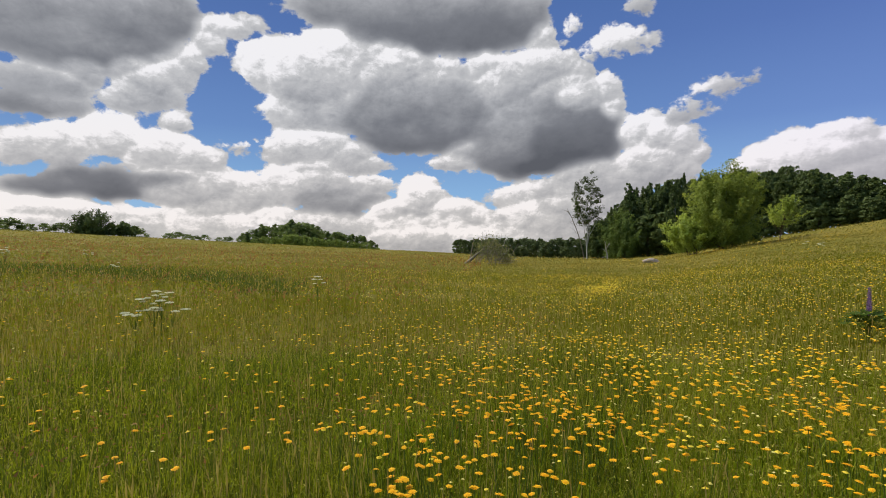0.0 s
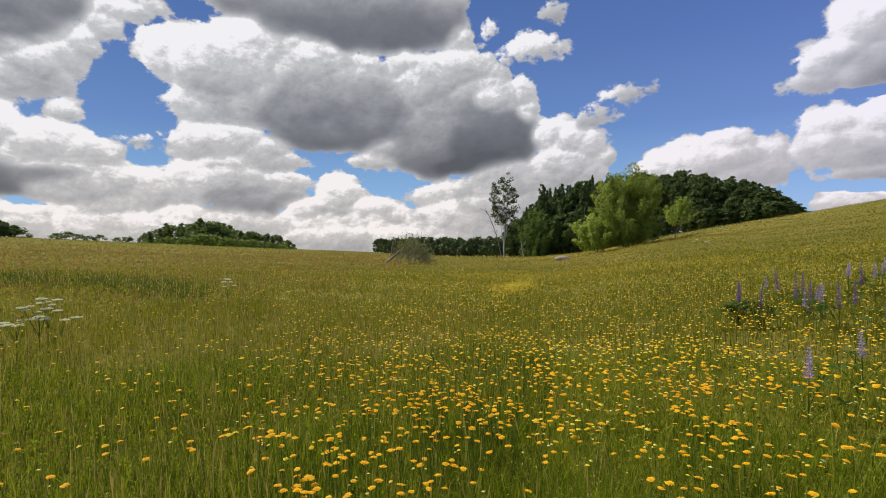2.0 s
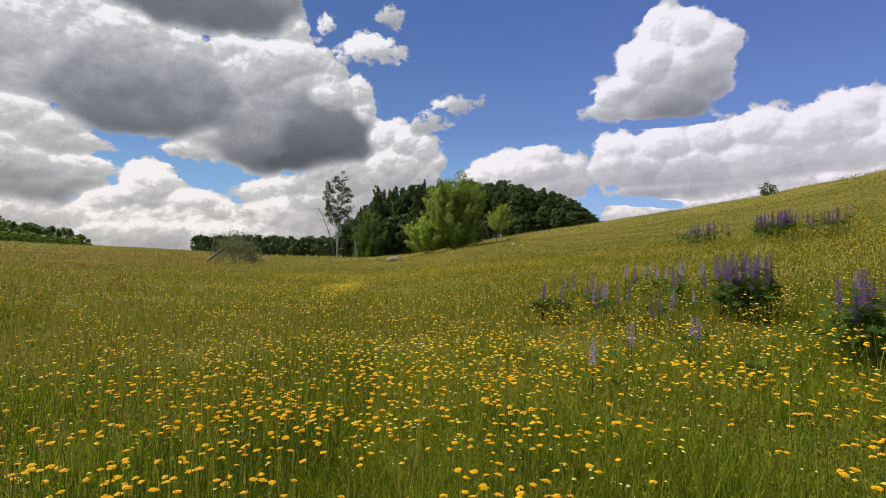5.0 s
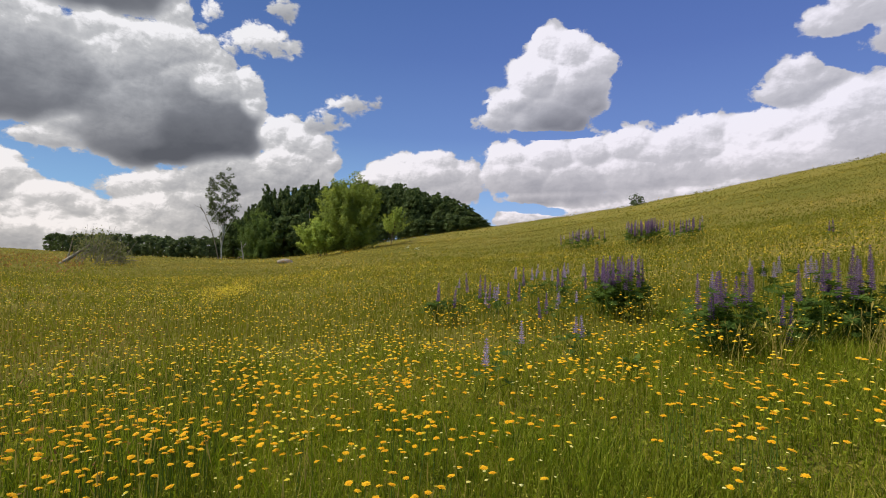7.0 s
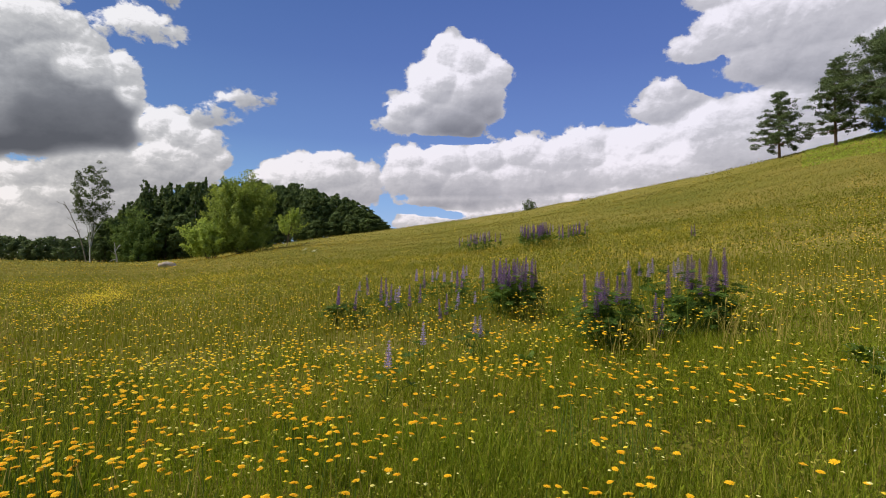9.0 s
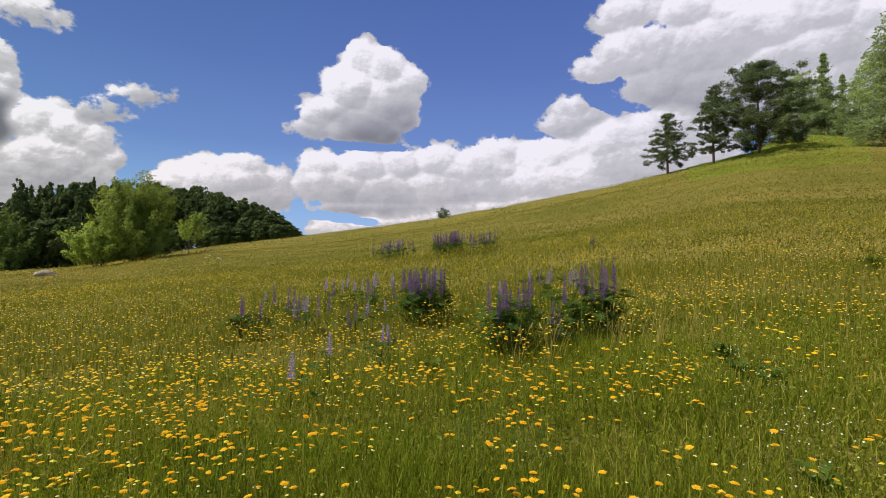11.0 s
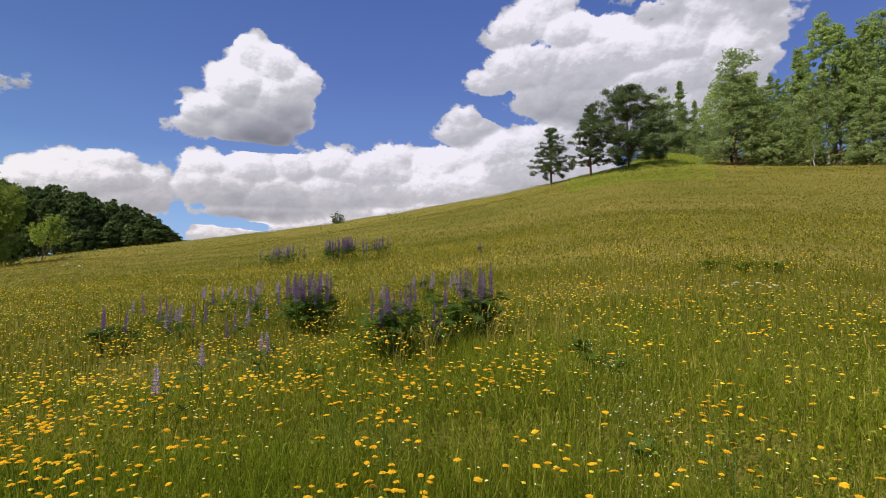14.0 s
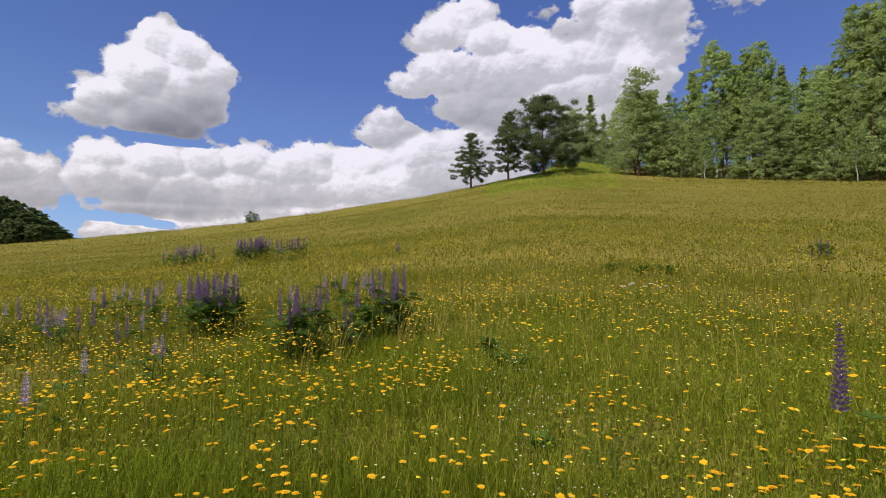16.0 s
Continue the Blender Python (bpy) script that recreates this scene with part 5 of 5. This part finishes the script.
def build_umbels():
    r = np.random.default_rng(95)
    for x, y, h, k in ((-3.75, 6.7, 0.76, 5), (-3.7, 6.45, 0.64, 8), (-3.85, 6.3, 0.54, 6), (-3.5, 6.5, 0.60, 4), (-2.6, 10.3, 0.72, 6), (-14.6, 16.8, 0.85, 8), (-13.8, 19.6, 0.85, 8), (-9.5, 14.6, 0.7, 5), (8.3, -2.0, 0.36, 4), (8.4, -1.8, 0.34, 3), (8.2, -2.3, 0.34, 2), (17.5, 24.0, 0.7, 8), (19.0, 27.0, 0.7, 8)):
        build_umbel(r, x, y, h, k, 0.6 if h < 0.4 else 1.0)


build_umbels()


# ---------------------------------------------------------------- flowers and grass
def patchy(x, y, scale, seed):
    """Soft patches over the plan, about 0 to 1."""
    s = np.zeros_like(np.asarray(x, float))
    g = np.random.default_rng(seed)
    for k in range(7):
        a, f, ph = g.uniform(0, 2 * np.pi), g.uniform(0.6, 1.8) / scale, g.uniform(0, 2 * np.pi)
        s = s + np.sin(2 * np.pi * f * (x * np.cos(a) + y * np.sin(a)) + ph)
    return np.clip(0.5 + s / 6.5, 0, 1)


def scatter(r, n, r0, r1, az0=-128.0, az1=52.0, power=1.0):
    """n places between two radii in the part of the meadow that lies before the walk, spread evenly over the plan."""
    d = np.sqrt(r.uniform(r0 * r0, r1 * r1, n)) if power == 1.0 else np.exp(r.uniform(math.log(r0), math.log(r1), n))
    a = np.radians(r.uniform(az0, az1, n))
    return -d * np.sin(a), d * np.cos(a)


def blades(buf, r, n, r0, r1, height, width, bend=0.35, fine=True, az=(-128.0, 52.0), even=True, base=None):
    x, y = scatter(r, n, r0, r1, az[0], az[1], 1.0 if even else 0.0)
    d = np.hypot(x, y)
    z = ground(x, y)
    tall = height * r.uniform(0.45, 1.15, n) * (0.65 + 0.7 * patchy(x, y, 2.5, 1))
    wide = width * r.uniform(0.6, 1.3, n) * (1 if even else d / r0)
    t = r.uniform(0, 2 * np.pi, n)
    lean_x, lean_y = np.cos(t), np.sin(t)
    s = t + np.pi / 2 + r.normal(size=n) * 0.5
    sx, sy = np.cos(s) * wide / 2, np.sin(s) * wide / 2
    b = bend * r.uniform(0.1, 1.0, n) * tall
    foot = np.stack([x, y, z - 0.02], 1)
    lean = np.stack([lean_x, lean_y, 0 * x], 1)
    side = np.stack([sx, sy, 0 * x], 1)
    up = np.array([[0, 0, 1.0]])
    k = np.arange(n)[:, None]
    if fine:
        m1 = foot + up * tall[:, None] * 0.45 + lean * b[:, None] * 0.2
        m2 = foot + up * tall[:, None] * 0.8 + lean * b[:, None] * 0.55
        tip = foot + up * tall[:, None] + lean * b[:, None] * 1.1
        v = np.stack([foot - side, foot + side, m1 - side, m1 + side, m2 - side * 0.6, m2 + side * 0.6, tip], 1)
        buf.add(v, k * 7 + np.array([[0, 1, 3, 2]]), k * 7 + np.array([[2, 3, 5, 4]]), k * 7 + np.array([[4, 5, 6]]))
    else:
        m1 = foot + up * tall[:, None] * 0.6 + lean * b[:, None] * 0.35
        tip = foot + up * tall[:, None] + lean * b[:, None] * 1.1
        v = np.stack([foot - side, foot + side, m1 - side * 0.8, m1 + side * 0.8, tip], 1)
        buf.add(v, k * 5 + np.array([[0, 1, 3, 2]]), k * 5 + np.array([[2, 3, 4]]))


def tops(buf, r, n, r0, r1, size, height, az=(-128.0, 52.0)):
    """The tangled tips of grass farther off: short bent pieces at canopy height."""
    x, y = scatter(r, n, r0, r1, az[0], az[1])
    c = np.stack([x, y, ground(x, y) + height * r.uniform(0.25, 1.0, n) * (0.6 + 0.6 * patchy(x, y, 4.0, 2))], 1)
    lean = unit(np.stack([r.normal(size=n), r.normal(size=n), r.uniform(0.2, 1.6, n)], 1))
    leaves(buf, c, size, r, 2.2, along=lean, loose=0.5, tri=True)


def build_grass():
    r = np.random.default_rng(101)
    near = Buf()
    blades(near, r, 40000, 0.9, 3.2, 0.20, 0.0042, bend=0.65)
    blades(near, r, 60000, 3.2, 6.5, 0.21, 0.0062, bend=0.65, fine=False)
    tops(near, r, 40000, 1.0, 3.2, 0.0065, 0.27)
    tops(near, r, 52000, 3.2, 6.5, 0.010, 0.28)
    blades(near, r, 12000, 0.9, 6.5, 0.25, 0.026, bend=0.6, fine=False, az=(49.0, 235.0))
    tops(near, r, 9000, 0.9, 6.5, 0.026, 0.31, az=(49.0, 235.0))
    blades(near, r, 4000, 0.02, 0.9, 0.25, 0.005, bend=0.45, fine=False, az=(-180.0, 180.0))
    tagged(new("grass", near.mesh("grass", GRASS)), "long green meadow grass close by", "grass", kind="stuff")
    green = Buf()
    blades(green, r, 16000, 0.95, 9.0, 0.22, 0.0052, bend=0.5, fine=False, az=(-128.0, -62.0))
    tops(green, r, 24000, 1.0, 9.0, 0.011, 0.25, az=(-128.0, -62.0))
    blades(green, r, 9000, 0.95, 4.0, 0.24, 0.006, bend=0.5, fine=False, az=(-62.0, 10.0))
    tagged(new("green_grass", green.mesh("green_grass", GREEN_GRASS)), "fresh green grass in the moister part of the meadow", "grass", kind="stuff")
    far = Buf()
    blades(far, r, 46000, 6.5, 13.0, 0.25, 0.010, fine=False)
    blades(far, r, 30000, 13.0, 27.0, 0.20, 0.020, fine=False)
    tops(far, r, 40000, 6.5, 13.0, 0.020, 0.36)
    tops(far, r, 60000, 13.0, 27.0, 0.034, 0.26)
    blades(far, r, 4000, 27.0, 36.0, 0.15, 0.024, fine=False)
    tops(far, r, 14000, 27.0, 37.0, 0.038, 0.20)
    hill = Buf()
    tops(hill, r, 14000, 15.0, 25.0, 0.034, 0.24)
    blades(hill, r, 5000, 16.0, 25.0, 0.16, 0.020, fine=False)
    blades(hill, r, 8000, 24.0, 60.0, 0.10, 0.030, fine=False)
    tops(hill, r, 150000, 25.0, 60.0, 0.042, 0.09)
    tops(hill, r, 85000, 55.0, 130.0, 0.085, 0.10)
    # darker blue-green blades: a wavy strip on the left, more scattered close by
    strip = Buf()
    x_ = r.uniform(-16, -4, 9000)
    y_ = 14.2 - 0.18 * x_ + 1.3 * np.sin(0.5 * x_) + r.normal(size=9000) * 0.9
    spot = np.stack([x_, y_, ground(x_, y_) + r.uniform(0.08, 0.40, 9000)], 1)
    leaves(strip, spot, 0.022, r, 5.0, along=unit(np.stack([r.normal(size=9000) * 0.3, r.normal(size=9000) * 0.3, np.ones(9000)], 1)), loose=0.4, tri=True)
    blades(strip, r, 11000, 1.0, 6.5, 0.27, 0.006, fine=False, az=(-22.0, 52.0))
    tagged(new("sedge", strip.mesh("sedge", DARK_GRASS)), "darker blue-green grass in strips across the meadow", "grass", kind="stuff")
    rusty = Buf()
    tops(rusty, r, 5000, 3.0, 10.0, 0.011, 0.42, (-12.0, 50.0))
    tops(rusty, r, 4500, 10.0, 26.0, 0.030, 0.46, (2.0, 48.0))
    tops(rusty, r, 5000, 26.0, 75.0, 0.075, 0.34, (-4.0, 48.0))
    tagged(new("sorrel", rusty.mesh("sorrel", SORREL)), "rusty red sorrel spikes among the meadow grass", "wild plants", kind="stuff")
    tagged(new("hill_grass", hill.mesh("hill_grass", HILL_GRASS)), "dry olive and tan grass on the far slope", "grass", kind="stuff")
    knoll = Buf()
    blades(knoll, r, 20000, 50.0, 95.0, 0.14, 0.09, fine=False, az=(-99.5, -85.0))
    tagged(new("knoll_grass", knoll.mesh("knoll_grass", FRESH_GRASS)), "fresh bright green short grass on the knoll", "grass", kind="stuff")
    blades(far, r, 8000, 6.5, 24.0, 0.28, 0.04, fine=False, az=(52.0, 232.0))
    tagged(new("meadow_grass", far.mesh("meadow_grass", MEADOW_GRASS)), "sunlit olive green meadow grass over the slope", "grass", kind="stuff")


def seed_heads():
    """Thin stalks with straw and reddish panicles, standing above the grass."""
    r = np.random.default_rng(103)
    buf = Buf()
    for n, r0, r1, wide in ((2000, 1.4, 4.5, 0.7), (5500, 4.5, 10.0, 0.9), (5500, 10.0, 22.0, 2.0), (5500, 22.0, 60.0, 2.8)):
        x, y = scatter(r, n, r0, r1)
        keep = (patchy(x, y, 6.0, 5) + 0.2) * np.interp(np.degrees(np.arctan2(-x, y)), [-100, -40, -5, 15, 40], [0.22, 0.3, 0.6, 1.0, 1.1]) > r.uniform(0.15, 0.9, n)
        x, y = x[keep], y[keep]
        n = len(x)
        z = ground(x, y)
        tall = r.uniform(0.34, 0.58, n)
        t = r.uniform(0, 2 * np.pi, n)
        s = np.stack([np.cos(t), np.sin(t), 0 * t], 1) * 0.0016 * wide
        foot = np.stack([x, y, z], 1)
        top = foot + np.stack([r.normal(size=n) * 0.06, r.normal(size=n) * 0.06, tall], 1)
        neck = foot * 0.25 + top * 0.75
        k = np.arange(n)[:, None]
        buf.add(np.stack([foot - s, foot + s, neck + s, neck - s], 1), k * 4 + np.array([[0, 1, 2, 3]]))
        for q in range(2):
            g = 3.6 if q else 3.0
            s2 = np.stack([np.cos(t + q * 1.5), np.sin(t + q * 1.5), 0 * t], 1) * 0.0016 * wide * g
            mid = neck * 0.45 + top * 0.55
            buf.add(np.stack([neck, mid + s2, top, mid - s2], 1), k * 4 + np.array([[0, 1, 2, 3]]))
    tagged(new("seed_heads", buf.mesh("seed_heads", STRAW)), "straw-coloured and reddish grass panicles above the meadow", "grass", kind="stuff")


def head_mesh(seed, size):
    """A hawkbit's head: two tiers of ray petals round a raised middle, over a green cup."""
    r = np.random.default_rng(seed)
    buf = Buf()
    for tier, (rad, lift) in enumerate(((1.0, 0.0), (0.78, 0.12), (0.42, 0.22))):
        n = 10
        t = 2 * np.pi * np.arange(n) / n + tier * 0.3
        l = size * rad * r.uniform(0.85, 1.12, n)
        tip = np.stack([np.cos(t) * l, np.sin(t) * l, size * (0.10 + lift + r.normal(size=n) * 0.05)], 1)
        w = 0.27
        a = np.stack([np.cos(t - w) * l * 0.8, np.sin(t - w) * l * 0.8, np.full(n, size * (0.12 + lift))], 1)
        b = np.stack([np.cos(t + w) * l * 0.8, np.sin(t + w) * l * 0.8, np.full(n, size * (0.12 + lift))], 1)
        mid = np.tile([0, 0, size * (0.02 + lift * 1.4)], (n, 1))
        k = np.arange(n)[:, None]
        buf.add(np.stack([mid, a, tip, b], 1), k * 4 + np.array([[0, 1, 2, 3]]))
    return buf.mesh("flower_head", YELLOW)


def cup_mesh(size):
    buf = Buf()
    tube(buf, [[0, 0, -size * 0.55], [0, 0, -size * 0.3], [0, 0, size * 0.1]], [size * 0.12, size * 0.3, size * 0.36], 6)
    return buf.mesh("cup", STALK, True)


def build_flowers():
    r = np.random.default_rng(107)

    def want(x, y, bias=0.0):
        az = np.degrees(np.arctan2(-x, y))
        gold = 0.9 * np.exp(-(((az + 30) / 9) ** 4) - ((np.hypot(x, y) - 50) / 9) ** 2)
        thin = np.interp(az, [-180, -125, -95, -70, -40, -10, 8, 20, 45, 180], [0.3, 0.45, 0.60, 0.85, 0.90, 0.90, 0.45, 0.16, 0.10, 0.3])
        bias = bias + 0.5 * np.exp(-(((az + 24) / 12) ** 2) - ((np.hypot(x, y) - 30) / 15) ** 2)
        bias = bias + 0.45 * np.exp(-(((x - 3.75) / 0.7) ** 2) - ((y - 1.1) / 0.75) ** 2)
        strip = 0.5 * np.exp(-(((az - 14) / 16) ** 2) - ((np.hypot(x, y) - 40 + 8 * np.sin(az / 9)) / 7) ** 2)
        return gold + strip + np.clip(patchy(x, y, 1.3, 11) * 0.9 + patchy(x, y, 5.0, 12) * 0.6 - 0.32 + bias, 0.04, 1) * thin

    heads, cup = [head_mesh(k, s) for k, s in ((1, 0.021), (2, 0.019), (3, 0.016))], cup_mesh(0.019)
    stems = []
    for k in range(3):
        b = Buf()
        q = np.linspace(0, 1, 4)[:, None]
        tube(b, np.array([0.04 * (k - 1), 0.03, -1.0]) * (1 - q) + np.array([0, 0, 0]) * q, np.full(4, 0.0022), 4)
        stems.append(b.mesh("stem", STALK, True))
    count = 0
    last = None
    while count < 310:
        if last and r.uniform() < 0.55:
            x, y = last[0] + r.normal() * 0.07, last[1] + r.normal() * 0.07
        else:
            x, y = (float(v[0]) for v in scatter(r, 1, 1.6, 3.4))
            if r.uniform() > want(np.array([x]), np.array([y]))[0]:
                continue
        last = (x, y)
        h = r.uniform(0.34, 0.48)
        f = tagged(new("hawkbit"), "yellow hawkbit flower on a thin green stalk", "flower", "yellow flowers close by")
        f.matrix_basis = pose(x, y, float(ground(x, y)) + h, 0, 0, r.uniform(0, 360))
        tilt = pose(0, 0, 0, r.normal() * 8, r.normal() * 8, 0)
        part("stem", stems[count % 3], f, "", Matrix.Diagonal((1, 1, h, 1)))
        part("flower_head", heads[count % 3], f, "", tilt)
        part("cup", cup, f, "", tilt)
        count += 1

    def many(name, label, mat, bands, rays, sz, hgt, seed, bias=0.0, petals=None):
        g = np.random.default_rng(seed)
        buf = Buf()
        for n, r0, r1, big in bands:
            x, y = scatter(g, n, r0, r1) if r0 > 9 else scatter(g, 2 * n, r0, r1, -180.0, 180.0)
            n = len(x)
            lead = g.integers(0, n, n)
            near_by = g.uniform(0, 1, n) < 0.6
            x = np.where(near_by, x[lead] + g.normal(size=n) * 0.07, x)
            y = np.where(near_by, y[lead] + g.normal(size=n) * 0.07, y)
            keep = want(x, y, bias) > g.uniform(0, 1, n)
            x, y = x[keep], y[keep]
            n = len(x)
            c = np.stack([x, y, ground(x, y) + g.uniform(*hgt, n)], 1)
            size = sz * big * g.uniform(0.6, 1.25, n)
            tilt = unit(np.stack([g.normal(size=n) * 0.14, g.normal(size=n) * 0.14, np.ones(n)], 1))
            u = unit(np.cross(tilt, unit(g.normal(size=(n, 3)))))
            w = np.cross(tilt, u)
            if petals and r1 < 5:
                for k in range(n):
                    me, turn = petals[k % 3], Matrix.Rotation(g.uniform(0, 6.28), 3, "Z")
                    tip = Vector(tilt[k]).to_track_quat("Z", "Y").to_matrix() @ turn
                    co = np.empty(len(me.vertices) * 3)
                    me.vertices.foreach_get("co", co)
                    v = co.reshape(-1, 3) @ np.array(tip).T + c[k]
                    buf.add(v, np.arange(len(v)).reshape(-1, 4))
                continue
            m = rays if r0 < 9 else 4 if r0 < 20 else 3
            t = 2 * np.pi * np.arange(m) / m
            jag = g.uniform(0.85, 1.15, (n, m)) * np.where(np.arange(m) % 2 == 0, 1.0, 0.8 if m > 4 else 1.0)
            ring = c[:, None] + size[:, None, None] * jag[..., None] * (np.cos(t)[None, :, None] * u[:, None] + np.sin(t)[None, :, None] * w[:, None])
            top = c + tilt * size[:, None] * 0.5
            v = np.concatenate([top[:, None], ring], 1)
            k = np.arange(n)[:, None] * (m + 1)
            buf.add(v, *[k + np.array([[0, 1 + j, 1 + (j + 1) % m]]) for j in range(m)])
        tagged(new(name, buf.mesh(name, mat)), label, "flowers", kind="stuff")

    many("yellow_flowers", "countless yellow hawkbit heads over the meadow", YELLOW, ((2300, 1.7, 3.4, 0.95), (1900, 3.4, 4.3, 0.95), (2000, 4.3, 5.5, 0.95), (7600, 5.5, 9, 0.80), (24000, 9, 22, 0.68), (20000, 22, 62, 1.15), (5000, 62, 100, 2.0)), 12, 0.021, (0.30, 0.47), 111, petals=heads)
    many("lemon_flowers", "countless small lemon yellow flowers over the meadow", LEMON, ((1300, 2.2, 5.5, 0.70), (4000, 5.5, 9, 0.70), (44000, 9, 22, 0.66), (19000, 22, 60, 0.85)), 8, 0.020, (0.30, 0.46), 112, 0.18)
    many("small_pale_flowers", "tiny pale yellow flowers in the grass", PALE, ((6500, 1.6, 9, 1.0), (9000, 9, 24, 1.3)), 5, 0.010, (0.24, 0.40), 113, 0.15)

    g = np.random.default_rng(131)
    buf = Buf()
    for k in range(520):
        u = g.uniform(0, 1)
        x, y = 2.0 + 3.4 * u + g.normal() * 0.25, -0.62 + 0.5 * u + g.normal() * 0.2
        leaves(buf, np.array([[x, y, float(ground(x, y)) + g.uniform(0.14, 0.28)]]), 0.011, g, 1.0, face=np.array([[0, 0, 1.0]]))
    tagged(new("small_white_flowers", buf.mesh("small_white_flowers", WHITE)), "tiny white flowers low in the grass", "flowers", kind="stuff")
    g = np.random.default_rng(117)
    buf = Buf()
    for k in range(1300):
        u, w = g.normal() * 1.7, g.normal() * 0.26
        x, y = 4.2 + 0.45 * u + w, 13.8 + 1.0 * u - 0.3 * w
        leaves(buf, np.array([[x, y, float(ground(x, y)) + g.uniform(0.28, 0.44)]]), 0.024, g, 1.1, face=np.array([[0, -0.4, 0.9]]))
    tagged(new("buttercup_patch", buf.mesh("buttercup_patch", LEMON)), "dense bright yellow patch of buttercups", "flowers", kind="stuff")


def dry_tuft(r, x, y, n, height):
    buf = Buf()
    for k in range(n):
        t, o = r.uniform(0, 2 * math.pi), r.normal(size=2) * 0.07
        d, h = np.array([math.cos(t), math.sin(t), 0.0]), height * r.uniform(0.6, 1.1)
        q = np.linspace(0, 1, 5)[:, None]
        line = np.array([o[0], o[1], -0.03]) + q * np.array([0, 0, h]) + d * (q ** 2) * h * r.uniform(0.1, 0.6)
        tube(buf, line, 0.0028 * (1 - 0.6 * q[:, 0]), 3)
        leaves(buf, line[-1:] - np.array([[0, 0, 0.03]]), 0.014, r, 5.0, along=np.array([[d[0] * 0.5, d[1] * 0.5, 0.8]]), loose=0.2)
    ob = tagged(new("dry_grass_tuft", buf.mesh("dry_grass_tuft", STRAW)), "pale dry arching grass tuft beside the lupins", "grass", "dry tufts")
    ob.matrix_basis = pose(x, y, float(ground(x, y)))


def build_tufts():
    r = np.random.default_rng(121)
    for x, y, n, h in ((5.6, 1.0, 20, 0.60), (5.3, 1.6, 22, 0.58), (5.8, 0.65, 18, 0.62), (5.0, 1.9, 16, 0.52), (6.1, 0.3, 12, 0.58), (5.7, 0.2, 10, 0.5)):
        dry_tuft(r, x, y, n, h)


HERB = leafy("herb_leaves", (0.035, 0.065, 0.008), (0.115, 0.165, 0.022), (0.14, 0.24, 0.02), patch=2.0, see=0.35)


def weed(r, x, y, n, wide, height):
    """A low rosette of broad dark leaves, each on its own arching stalk."""
    plant = tagged(new("weed"), "low leafy dark green weed in the grass", "plant", "dark weeds in the meadow")
    plant.matrix_basis = pose(x, y, float(ground(x, y)), 0, 0, r.uniform(0, 360))
    for k in range(n):
        t, l = r.uniform(0, 2 * math.pi), r.uniform(0.6, 1.1)
        out = np.array([math.cos(t), math.sin(t), 0])
        q = np.linspace(0, 1, 5)[:, None]
        line = out * q * wide * 0.5 * l + np.array([0, 0, height * r.uniform(0.6, 1.0)]) * np.sin(np.pi * 0.62 * q)
        side = np.array([-out[1], out[0], 0]) * (np.array([0.08, 0.55, 1.0, 0.7, 0.05]) * 0.028 * r.uniform(0.8, 1.3))[:, None]
        buf = Buf().add(np.concatenate([line - side, line - np.array([0, 0, 0.006]), line + side]).reshape(3, 5, 3), grid_faces(3, 5))
        part("leaf", buf.mesh("leaf", HERB, True), plant)


def build_weeds():
    r = np.random.default_rng(141)
    for x, y, n, w, h in ((5.39, 0.03, 18, 0.34, 0.22), (4.89, -0.27, 16, 0.34, 0.18), (3.41, -0.44, 14, 0.26, 0.17), (5.0, -0.1, 14, 0.3, 0.18), (11.3, -2.6, 26, 0.7, 0.24), (11.8, -2.1, 26, 0.7, 0.24), (11.6, -3.2, 26, 0.7, 0.24), (4.6, 2.6, 14, 0.3, 0.24)):
        weed(r, x, y, n, w, h)


build_weeds()
build_tufts()
build_grass()
seed_heads()
build_flowers()
